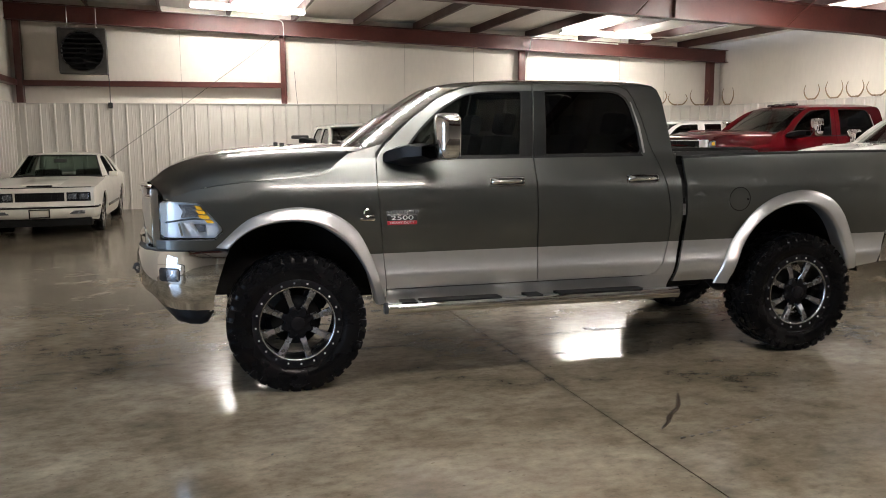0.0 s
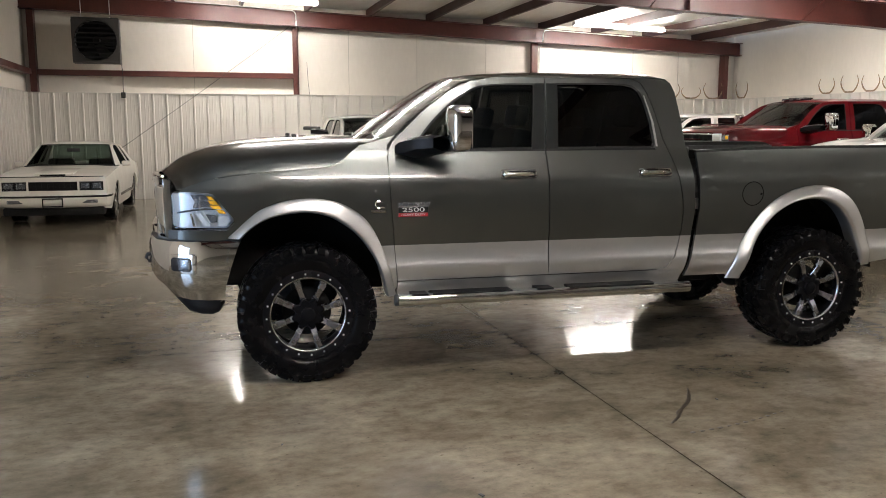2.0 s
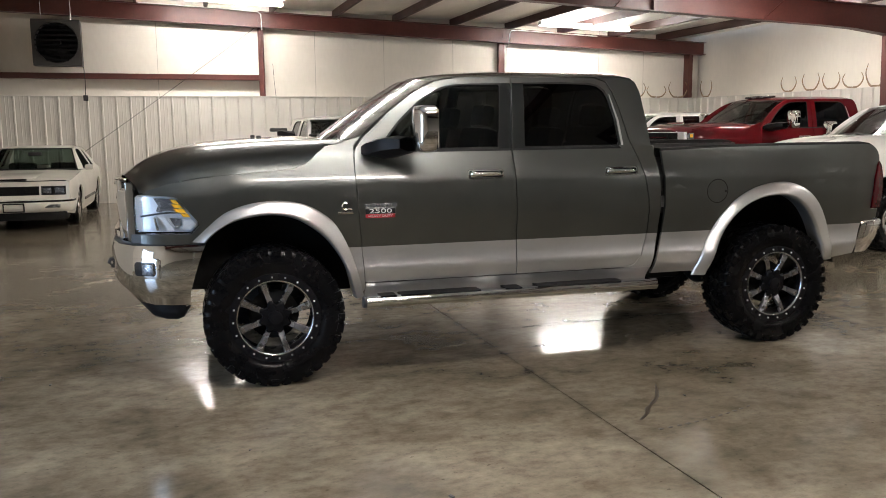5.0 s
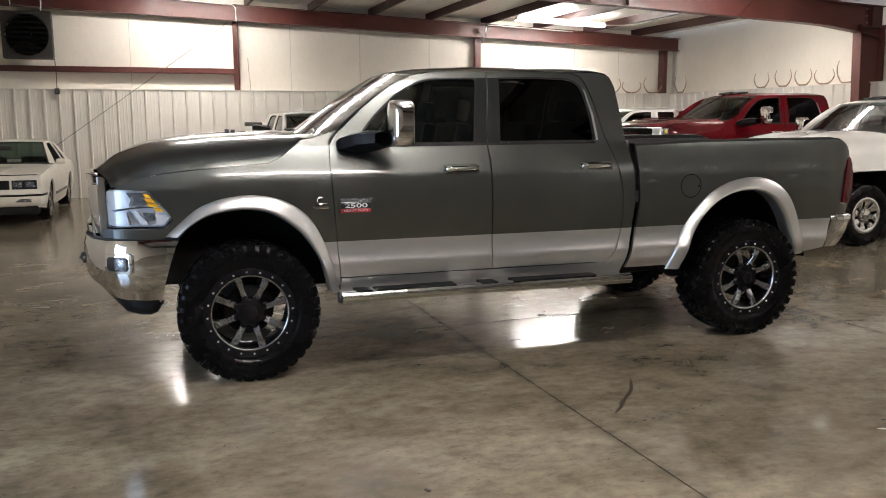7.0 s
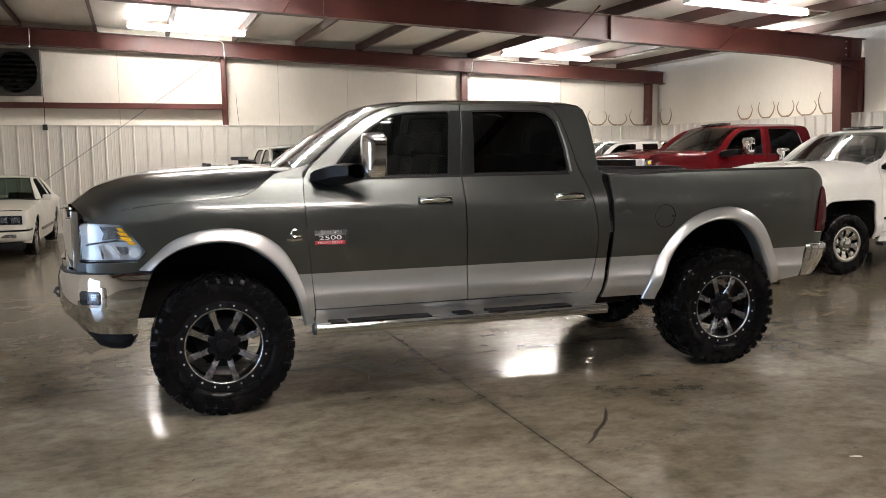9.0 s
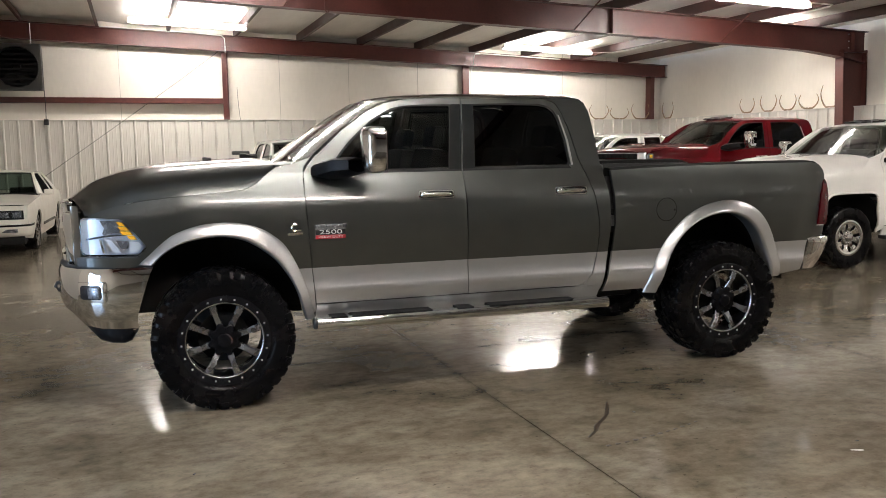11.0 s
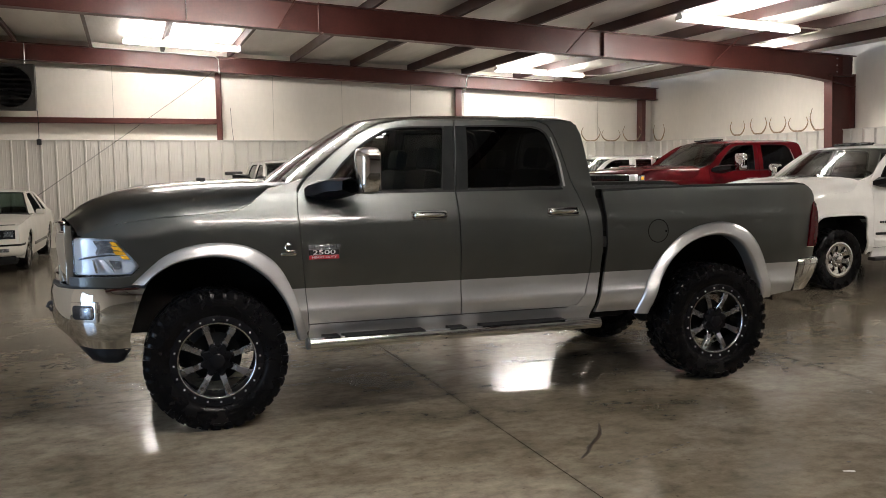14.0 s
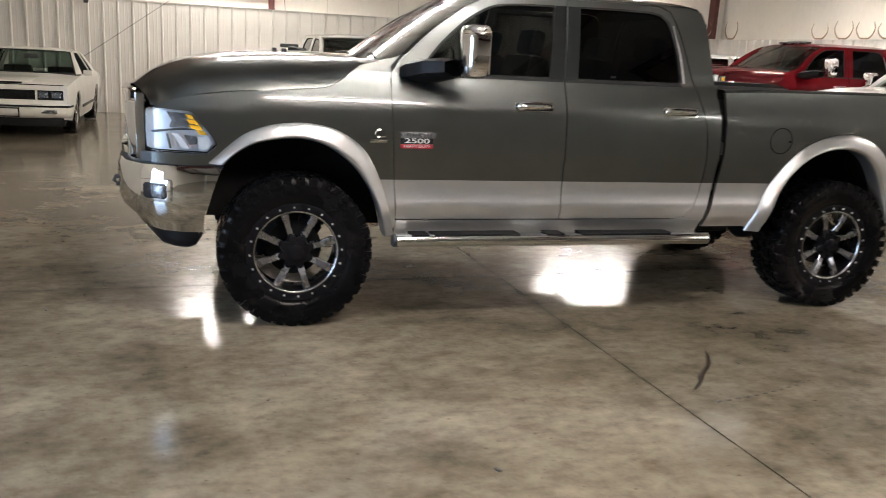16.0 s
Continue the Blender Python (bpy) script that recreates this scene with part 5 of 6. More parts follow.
for sd in (1, -1):
    s = Shape().tube([(-0.575, sd * 1.08, 0.533), (-0.60, sd * 1.08, 0.533), (-1.2, sd * 1.085, 0.532), (-1.9, sd * 1.085, 0.53), (-2.70, sd * 1.08, 0.53), (-2.73, sd * 1.08, 0.53)], 0.038, 16)
    s.box((-1.66, sd * 1.035, 0.548), (2.1, 0.085, 0.03), 0.008)
    s.tube([(-0.60, sd * 1.08, 0.533), (-0.64, sd * 1.08, 0.533)], 0.0395, 16)
    board = part("running_board", s, CHROME, truck, "chrome tube running board with black treads", smooth=50)
    part("end_cap", Shape().lathe([(0.0, 0.012), (0.034, 0.012), (0.040, 0.004), (0.040, -0.012)], 20, "x", (-0.575, sd * 1.08, 0.533)), BLACK, board)
    for xa, xb in ((-0.68, -0.79), (-0.82, -1.38), (-1.56, -1.68), (-1.80, -2.44)):
        part("step_tread", Shape().box(((xa + xb) / 2, sd * 1.046, 0.567), (abs(xa - xb), 0.122, 0.011), 0.004), SATIN_BLACK, board, smooth=0)
    for x in (-0.85, -1.66, -2.45):
        part("bracket", Shape().box((x, sd * 0.96, 0.55), (0.06, 0.2, 0.03), 0.006), BLACK, board, smooth=0)
    # badge on the door: plain emblem bar, model number and weight class
    s = Shape()
    for k in range(6):
        s.box((-0.612 - 0.037 * k - 0.008, sd * (skin(-0.7, 1.16) + 0.003), 1.166), (0.028, 0.006, 0.024 if k % 2 else 0.017), 0.002)
    s.box((-0.708, sd * (skin(-0.7, 1.14) + 0.003), 1.148), (0.20, 0.006, 0.006), 0.002)
    badge = part("door_badge", s, LAMP_SHADE, truck, "chrome, black and red model badge", smooth=0)
    part("number_plate_strip", Shape().box((-0.708, sd * (skin(-0.7, 1.125) + 0.002), 1.126), (0.20, 0.006, 0.036), 0.002), VOID, badge, smooth=0)
    part("class_strip", Shape().box((-0.708, sd * (skin(-0.7, 1.095) + 0.002), 1.094), (0.20, 0.006, 0.026), 0.002), RED_MARK, badge, smooth=0)
    mesh_text("model_number", "2500", 0.040, side_place(-0.708, 1.126, 0.006, sd) @ Matrix.Diagonal((1.95, 1, 1, 1)), WHITE_MARK, badge, 0.001)
    mesh_text("class_words", "HEAVY DUTY", 0.021, side_place(-0.708, 1.094, 0.006, sd) @ Matrix.Diagonal((1.30, 1, 1, 1)), WHITE_MARK, badge, 0.001)
    s = Shape()
    ring = [(-0.475 - 0.021 * math.cos(a), sd * (skin(-0.47, 1.17) + 0.004), 1.165 + 0.023 * math.sin(a)) for a in np.linspace(0.9, 5.4, 16)]
    s.tube(ring, 0.0055, 6).box((-0.475, sd * (skin(-0.47, 1.12) + 0.003), 1.122), (0.10, 0.005, 0.018), 0.002).box((-0.49, sd * (skin(-0.47, 1.15) + 0.003), 1.146), (0.05, 0.005, 0.008), 0.001)
    part("engine_badge", s, CHROME, truck, "small chrome fender emblem", smooth=40)
# filler flap on the bed side
s = Shape().lathe([(0.090, 0.0), (0.090, 0.004), (0.0835, 0.004), (0.0835, 0.0)], 48)
s.v = [(-3.275 + p[0], skin(-3.27, 1.185) - 0.0105 + p[1] * 0.4, 1.185 + p[2]) for p in s.v]
flap = part("fuel_flap", s, VOID, truck, "round fuel flap with a dark gap", smooth=0)
s = Shape().box((-3.345, skin(-3.27, 1.185) - 0.010, 1.182), (0.016, 0.006, 0.016), 0.003)
part("flap_catch", s, VOID, flap, smooth=0)

# ---- the other pickups ----
PLAIN = dict(lift=-0.09, paint=WHITE_PAINT, low=WHITE_PAINT, arches=(SQ_F, SQ_F, SQ_R, SQ_R), square=True, flares=False, glass=(DARK_GLASS, DARK_GLASS), handles=True, grille_mat=CHROME, grille_label="chrome bar grille",
             chrome_bumper=True, filler=WHITE_PAINT, radius=0.415, track=0.985, tyre_half=0.135, wheel=STOCK)


def cab_lights(root, lift, paint):
    """Clearance lamps on a dark strip across the front of the roof."""
    for y in (-0.20, 0.0, 0.20):
        lamp = part("roof_lamp", Shape().box((-1.24, y, 2.066), (0.22, 0.13, 0.030), 0.013), GLOSS_BLACK, root, smooth=50, loc=(0, 0, lift))
        part("lens", Shape().box((-1.20, y, 2.070), (0.15, 0.10, 0.030), 0.014), LAMP_SHADE, lamp, smooth=50)
    part("roof_vent", Shape().box((-1.34, 0, 2.086), (0.20, 0.42, 0.030), 0.014), GLOSS_BLACK, root, smooth=50, loc=(0, 0, lift))


white_truck = pickup(pose(8.87, 8.58, 0, 0, 0, 181), "white crew-cab pickup with chrome wheels, parked behind", PLAIN)
cab_lights(white_truck, -0.09, WHITE_PAINT)
s = Shape()
for k in range(9):
    s.box((-0.70 - 0.045 * k, skin(-0.8, 0.98) + 0.003, 0.90), (0.034, 0.005, 0.03), 0.002)
for sd in (1, -1):
    part("side_step", Shape().box((-1.62, sd * 0.985, 0.40), (2.1, 0.13, 0.05), 0.015), BLACK, white_truck, "black side step", smooth=50)
part("side_lettering", s, GLOSS_BLACK, white_truck, "dark lettering on the door", smooth=0)
part("body_moulding", Shape().box((-1.12, skin(-1.0, 0.8) + 0.008, 0.745), (1.0, 0.02, 0.035), 0.006), GLOSS_BLACK, white_truck, smooth=0)

red_truck = pickup(pose(9.05, 12.18, 0, 0, 0, 180), "red crew-cab pickup with dark tinted windows", dict(PLAIN, lift=0.10, paint=RED_PAINT, low=RED_PAINT, filler=RED_PAINT, radius=0.44, grille_mat=GLOSS_BLACK, grille_label="dark grille"))
cab_lights(red_truck, 0.10, RED_PAINT)
s = Shape().grid([[(x - 0.10 * u * u * (x > 0.5), 0.93 * u, z - 0.045 * abs(u) ** 4) for u in np.linspace(-1, 1, 21)] for x, z in ((0.10, 1.602), (0.35, 1.598), (0.60, 1.582), (0.80, 1.555), (0.93, 1.525), (0.985, 1.495), (0.98, 1.47))])
s.grid([[(x, 0.25 * sd, z) for sd in (-1, 1)] for x, z in ((0.55, 1.60), (0.50, 1.628), (0.20, 1.636), (-0.2, 1.625))])
part("hood_nose", s, RED_PAINT, red_truck, smooth=60, loc=(0, 0, 0.10))
upper = part("upper_grille", Shape().box((0.885, 0, 1.37), (0.09, 1.76, 0.20), 0.02), VOID, red_truck, "black upper grille", smooth=50, loc=(0, 0, 0.10))
part("chrome_bar", Shape().box((0.94, 0, 1.455), (0.02, 1.40, 0.022), 0.006), CHROME, upper, smooth=50)
for k in range(9):
    part("grille_rib", Shape().box((0.935, -0.56 + 0.14 * k, 1.37), (0.02, 0.018, 0.16), 0.004), VOID, upper, smooth=0)
for sd in (1, -1):
    part("headlight", Shape().box((0.90, sd * 0.80, 1.40), (0.09, 0.20, 0.13), 0.02), REFLECTOR, upper, smooth=50)
    part("corner_lamp", Shape().box((0.83, sd * 0.905, 1.395), (0.13, 0.05, 0.10), 0.018), LAMP_SHADE, upper, smooth=50)
    part("corner_bulb", Shape().box((0.82, sd * 0.920, 1.40), (0.06, 0.04, 0.06), 0.014), AMBER, upper, "amber corner lamp", smooth=50)
    rows = []
    for x in np.linspace(-0.30, 0.80, 12):
        lo, hi = hood_edge(x) - 0.03, float(np.interp(x, [-0.3, 0.1, 0.6, 0.8], [1.56, 1.555, 1.535, 1.505]))
        y = skin(x, 1.35)
        rows.append([(x, sd * (y - 0.004), lo), (x, sd * (y - 0.008), 0.6 * lo + 0.4 * hi), (x, sd * (y - 0.022), 0.25 * lo + 0.75 * hi), (x, sd * 0.915, hi + 0.006)])
    part("fender_top", Shape().grid(rows), RED_PAINT, red_truck, smooth=60, loc=(0, 0, 0.10))
pickup(pose(8.75, 15.75, 0, 0, 0, 180), "white crew-cab pickup near the end wall", dict(PLAIN, lift=-0.11))
pickup(pose(3.12, 13.2, 0, 0, 0, -88), "white pickup parked nose out with extended black mirrors", dict(PLAIN, lift=-0.17, mirror_flat=True, mirror_out=0.18))
rack = empty("ladder_rack", pose(10.6, 18.4, 0), "white steel ladder rack standing by the end wall", "ladder rack")
for x, y in ((-0.6, -0.4), (0.6, -0.4), (-0.6, 0.4), (0.6, 0.4), (-0.2, -0.4)):
    part("post", Shape().box((x, y, 1.02), (0.07, 0.07, 2.04), 0.01), WHITE_ENAMEL, rack, smooth=0)
for y in (-0.4, 0.4):
    part("rail", Shape().box((0.15, y, 1.94), (1.6, 0.06, 0.05), 0.01), WHITE_ENAMEL, rack, smooth=0)


# ---- the white coupe ----
COUPE_GLASS = glass("green_tint_glass", (0.38, 0.46, 0.42), 0.015, 1.4)
CAR_Z = curve([0.18, 0.30, 0.45, 0.60, 0.74, 0.82, 0.90, 0.97], [0.83, 0.86, 0.89, 0.905, 0.91, 0.90, 0.885, 0.85], 0.02)
CAR_NOSE = curve([-4.2, -3.7, -3.2, 0.2, 0.6, 0.9, 1.02], [-0.12, -0.03, 0.0, 0.0, -0.012, -0.035, -0.06], 0.06)


def car_skin(x, z):
    if z <= 0.95:
        return CAR_Z(z) + CAR_NOSE(x)
    return CAR_Z(0.95) + CAR_NOSE(x) - 0.50 * (z - 0.95) - 0.15 * (z - 0.95) ** 2


def arc(cx, cz, r, a0, a1, n=14):
    return [(cx + r * math.cos(a), cz + r * math.sin(a)) for a in np.linspace(a0, a1, n)]


def coupe(m):
    """An eighties two-door coupe. Local x points to its nose from the front axle."""
    root = empty("coupe", m, "white eighties two-door coupe with black grille, parked nose out", "car")
    P = CREAM_PAINT
    for sd in (1, -1):
        out = [(0.98, 0.80), (0.98, 0.30), (0.42, 0.24)] + arc(0, 0.33, 0.39, -0.15, math.pi + 0.2) + [(-0.55, 0.22), (-0.60, 0.90), (-0.55, 0.935), (0.3, 0.895), (0.95, 0.83)]
        panel("front_fender", out, car_skin, P, root, sd)
        dwin = [(-0.98, 0.955), (-1.40, 1.30), (-1.50, 1.315), (-2.02, 1.312), (-2.06, 0.955)]
        panel("door", [(-0.565, 0.22), (-0.612, 0.90), (-0.70, 0.94), (-0.90, 0.948), (-1.36, 1.33), (-1.5, 1.345), (-2.09, 1.345), (-2.10, 0.22)], car_skin, P, root, sd, [dwin])
        panel("side_window", dwin, lambda x, z: car_skin(x, z) - 0.012, SIDE_GLASS, root, sd, depth=0.004, step=0.3)
        out = [(-2.11, 1.345), (-2.11, 0.22), (-2.36, 0.24)] + arc(-2.743, 0.33, 0.385, -0.15, math.pi + 0.2) + [(-3.2, 0.24), (-3.98, 0.36), (-4.02, 0.86), (-3.3, 0.93), (-2.95, 0.955), (-2.62, 1.28), (-2.45, 1.335)]
        qwin = [(-2.20, 0.97), (-2.20, 1.29), (-2.36, 1.28), (-2.58, 0.97)]
        panel("rear_quarter", out, car_skin, P, root, sd, [qwin])
        panel("quarter_window", qwin, lambda x, z: car_skin(x, z) - 0.012, SIDE_GLASS, root, sd, depth=0.004, step=0.3)
        for cx in (0.0, -2.743):
            s = Shape()
            line = arc(cx, 0.33, 0.40, -0.3, math.pi + 0.3, 16)
            s.grid([[(x, sd * y, z) for y in (0.45, 0.86)] for x, z in line])
            part("wheel_housing", s, VOID, root, smooth=40)
            add_wheel(root, cx, sd * 0.76, sd, dict(STOCK, rim=0.19, spokes=5, rim_label="chrome rim", tyre_label="black road tyre"), 0.33, 0.105)
        s = Shape().box((-1.02, sd * 0.95, 0.98), (0.10, 0.16, 0.10), 0.03)
        part("side_mirror", s, P, root, smooth=50)
        part("side_stripe", Shape().box((-1.4, sd * (car_skin(-1.4, 0.42) + 0.006), 0.42), (1.6, 0.014, 0.05), 0.004), GLOSS_BLACK, root, smooth=0)

    def across(prof, w, n=15, power=3.0):
        rows = []
        for x, z, e in prof:
            rows.append([(x - 0.05 * abs(u) ** 2 * (1 if x > 0.5 else 0), w(x) * u, e + (z - e) * (1 - abs(u) ** power)) for u in np.linspace(-1, 1, n)])
        return Shape().grid(rows)
    part("hood", across([(0.97, 0.845, 0.815), (0.90, 0.862, 0.835), (0.6, 0.895, 0.865), (0.2, 0.925, 0.895), (-0.2, 0.95, 0.915), (-0.58, 0.965, 0.935)], lambda x: car_skin(x, 0.9) - 0.01), P, root, smooth=60)
    part("hood_scoop", Shape().box((0.40, 0, 0.902), (0.90, 0.62, 0.03), 0.014, 0, Matrix.Rotation(0.055, 3, "Y")), P, root, smooth=50)
    part("hood_seal", Shape().box((0.992, 0, 0.842), (0.03, 1.62, 0.014), 0.003), GLOSS_BLACK, root, smooth=0)
    part("hood_emblem", Shape().box((0.955, 0, 0.866), (0.06, 0.40, 0.028), 0.012), GLOSS_BLACK, root, smooth=0)
    part("cowl", Shape().box((-0.63, 0, 0.945), (0.12, 1.55, 0.03), 0.01), BLACK, root, smooth=0)

    def screen(t, u):
        return (-0.66 - 0.12 * u * u - 0.66 * t, (0.80 - 0.17 * t) * u, 0.955 + 0.385 * t)
    part("windscreen", Shape().grid([[screen(t, u) for u in np.linspace(-1, 1, 13)] for t in np.linspace(0, 1, 7)]), COUPE_GLASS, root, smooth=80, face=(1, 0, 1))
    for sd in (1, -1):
        rows = []
        for t in np.linspace(0, 1, 8):
            x, y, z = screen(t, 1.0)
            rows.append([(x + 0.02, sd * (y - 0.02), z), (x, sd * (y + 0.03), z + 0.008), (x - 0.07, sd * (car_skin(x, z) - 0.004), z + 0.006), (x - 0.085, sd * (car_skin(x, z) - 0.03), z)])
        part("windscreen_pillar", Shape().grid(rows), P, root, smooth=60)
    s = Shape()
    for t0, t1, ua, ub in ((0.0, 0.05, -1, 1), (0.95, 1.0, -1, 1), (0.0, 1.0, -1, -0.94), (0.0, 1.0, 0.94, 1)):
        s.grid([[(x + 0.006, y, z + 0.004) for x, y, z in (screen(t, u) for u in np.linspace(ua, ub, 9))] for t in np.linspace(t0, t1, 5)])
    part("screen_surround", s, SATIN_BLACK, root, "black screen surround", smooth=60)
    part("roof", across([(-1.30, 1.352, 1.335), (-1.5, 1.378, 1.347), (-1.8, 1.388, 1.35), (-2.2, 1.384, 1.347), (-2.48, 1.362, 1.335)], lambda x: car_skin(x, 1.345) + 0.004), P, root, smooth=60)
    part("rear_window", Shape().grid([[(x, w * u, z) for u in np.linspace(-1, 1, 9)] for x, z, w in ((-2.48, 1.345, 0.60), (-2.72, 1.15, 0.68), (-2.98, 0.965, 0.74))]), COUPE_GLASS, root, smooth=60, face=(-1, 0, 1))
    part("boot_lid", across([(-2.95, 0.965, 0.94), (-3.5, 0.955, 0.92), (-3.98, 0.925, 0.87)], lambda x: car_skin(x, 0.9)), P, root, smooth=60)
    part("tail_panel", Shape().box((-4.0, 0, 0.60), (0.06, 1.55, 0.55), 0.03), P, root, smooth=50)
    # nose
    hw = car_skin(0.98, 0.7)
    s = Shape()
    for y0, y1, z0, z1 in ((-hw, hw, 0.755, 0.838), (-hw, hw, 0.53, 0.605), (-hw, -0.80, 0.60, 0.76), (0.80, hw, 0.60, 0.76), (-0.415, -0.385, 0.60, 0.76), (0.385, 0.415, 0.60, 0.76)):
        s.box((0.955, (y0 + y1) / 2, (z0 + z1) / 2), (0.10, y1 - y0, z1 - z0), 0.006)
    part("nose_panel", s, P, root, smooth=0)
    s = Shape().box((0.955, 0, 0.68), (0.05, 0.78, 0.15), 0.004)
    for k in range(9):
        s.box((0.985, -0.36 + 0.09 * k, 0.68), (0.014, 0.008, 0.145))
    for k in range(5):
        s.box((0.984, 0, 0.622 + 0.029 * k), (0.012, 0.76, 0.006))
    part("grille", s, VOID, root, "black egg-crate grille", smooth=0)
    for sd in (1, -1):
        for y in (0.505, 0.695):
            lamp = part("headlight", Shape().box((0.965, sd * y, 0.68), (0.05, 0.165, 0.12), 0.01), SMOKED, root, "square sealed-beam headlight", smooth=0)
            part("reflector", Shape().box((0.984, sd * y, 0.683), (0.014, 0.135, 0.085), 0.005), LAMP_SHADE, lamp, smooth=50)
            part("lens", Shape().box((0.995, sd * y, 0.68), (0.014, 0.165, 0.12), 0.005), LAMP_CLEAR, lamp, smooth=0)
        part("headlight_surround", Shape().box((0.93, sd * 0.60, 0.68), (0.06, 0.40, 0.15), 0.0), VOID, root, smooth=0)
    rows = []
    for y, x in ((-0.90, 0.62), (-0.895, 0.88), (-0.85, 1.02), (-0.6, 1.085), (0, 1.10), (0.6, 1.085), (0.85, 1.02), (0.895, 0.88), (0.90, 0.62)):
        rows.append([(x - 0.08, y * 0.97, 0.535), (x - 0.01, y, 0.53), (x, y, 0.50), (x + 0.004, y, 0.44), (x - 0.015, y * 0.99, 0.36), (x - 0.06, y * 0.97, 0.325), (x - 0.12, y * 0.95, 0.31)])
    bumper = part("bumper", Shape().grid(rows), P, root, "white moulded bumper with a black rub strip", smooth=50)
    rows = []
    for y, x in ((-0.905, 0.62), (-0.90, 0.88), (-0.855, 1.025), (-0.6, 1.092), (0, 1.107), (0.6, 1.092), (0.855, 1.025), (0.90, 0.88), (0.905, 0.62)):
        rows.append([(x - 0.01, y, 0.525), (x + 0.006, y, 0.52), (x + 0.006, y, 0.495), (x - 0.01, y, 0.49)])
    part("rub_strip", Shape().grid(rows), GLOSS_BLACK, bumper, "black rub strip", smooth=50)
    for sd in (1, -1):
        part("parking_lamp", Shape().box((1.07, sd * 0.56, 0.425), (0.05, 0.30, 0.055), 0.008, 0, Matrix.Rotation(-sd * 0.12, 3, "Z")), LAMP_SHADE, bumper, smooth=0)
    s = Shape()
    for c, d in (((1.11, 0, 0.475), (0.012, 0.33, 0.02)), ((1.11, 0, 0.345), (0.012, 0.33, 0.02)), ((1.11, -0.155, 0.41), (0.012, 0.02, 0.15)), ((1.11, 0.155, 0.41), (0.012, 0.02, 0.15))):
        s.box(c, d, 0.003)
    part("plate_frame", s, GLOSS_BLACK, bumper, "empty black plate frame", smooth=0)
    # Black box standing for the dark shadow below the coupe's bumper.
    part("air_dam", Shape().box((0.90, 0, 0.255), (0.22, 1.60, 0.14), 0.03), VOID, root, smooth=50)
    part("floor_pan", Shape().box((-1.5, 0, 0.26), (4.6, 1.50, 0.14), 0.02), VOID, root, smooth=0)
    part("dashboard", Shape().box((-0.95, 0, 0.90), (0.35, 1.40, 0.14), 0.04), SEAT, root, smooth=50)
    for y in (-0.38, 0.38):
        seat = part("seat", Shape().box((-1.70, y, 0.56), (0.52, 0.52, 0.2), 0.06), SEAT, root, smooth=50)
        part("seat_back", Shape().box((-1.98, y, 0.80), (0.16, 0.5, 0.50), 0.06), SEAT, seat, smooth=50)
    part("rear_view_mirror", Shape().box((-1.12, 0, 1.24), (0.03, 0.24, 0.07), 0.012), BLACK, root, smooth=50)
    return root


coupe(pose(-2.56, 15.50, 0, 0, 0, -92))

# ---- wall things ----
FAN_GREY = surface("grey_fan_plate", (0.05, 0.048, 0.045), 0.5, vary=0.2)
fan = empty("wall_fan", pose(-2.31, 19.62, 3.575), "black square exhaust fan hung before the end wall", "fan")
s = Shape()
for c, d in (((0, 0, 0.47), (0.98, 0.34, 0.05)), ((0, 0, -0.47), (0.98, 0.34, 0.05)), ((-0.47, 0, 0), (0.05, 0.34, 0.9)), ((0.47, 0, 0), (0.05, 0.34, 0.9))):
    s.box(c, d, 0.008)
part("housing", s, FAN_GREY, fan, smooth=0)
s = Shape().lathe([(0.445, 0.10), (0.43, -0.10), (0.44, -0.17), (0.46, -0.175)], 48)
sq = [(0.46 * math.cos(a), -0.168, 0.46 * math.sin(a)) for a in np.linspace(0, 2 * math.pi, 49)]
box_line = [(max(-0.48, min(0.48, 0.7 * math.cos(a))), -0.168, max(-0.48, min(0.48, 0.7 * math.sin(a)))) for a in np.linspace(0, 2 * math.pi, 49)]
s.grid([sq, box_line])
part("shroud", s, FAN_GREY, fan, "grey square fan plate", smooth=40)
for k in range(6):
    a = 2 * math.pi * k / 6
    rot = Matrix.Rotation(a, 3, "Y")
    s = Shape().grid([[rot @ Vector((r, -0.05 + w * 0.06, w * (0.08 + 0.12 * r))) for w in (-1, 0, 1)] for r in (0.08, 0.2, 0.32, 0.41)])
    part("blade", s, VOID, fan, smooth=60)
part("motor", Shape().lathe([(0, -0.12), (0.07, -0.12), (0.09, -0.09), (0.09, 0.08), (0, 0.1)], 24), VOID, fan)
for k in range(9):
    part("louvre", Shape().box((0, 0.14, -0.40 + 0.10 * k), (0.88, 0.012, 0.115), 0.003, 0, Matrix.Rotation(0.35, 3, "X")), VOID, fan, smooth=0)
for k in range(8):
    z = -0.37 + 0.105 * k
    w = math.sqrt(0.44 ** 2 - z * z)
    part("guard_slat", Shape().box((0, -0.178, z), (2 * w, 0.012, 0.045), 0.004, 0, Matrix.Rotation(-0.5, 3, "X")), SATIN_BLACK, fan, smooth=0)
part("guard_ring", Shape().tube([(0.44 * math.cos(a), -0.18, 0.44 * math.sin(a)) for a in np.linspace(0, 2 * math.pi, 49)], 0.008, 6, cap=False), BLACK, fan)
for x in (-0.3, 0.3):
    part("hanger", Shape().tube([(x, 0, 0.49), (x, 0, 0.95)], 0.01, 6), STEEL, fan)
cord = empty("fan_cord", pose(-1.83, YB - 0.05, 2.40), "black hanging power cord ending in a plug box", "cord")
part("cable", Shape().tube([(0.0, -0.05, 0.72), (0.01, -0.03, 0.4), (0.0, -0.02, 0.05)], 0.009, 6), BLACK, cord)
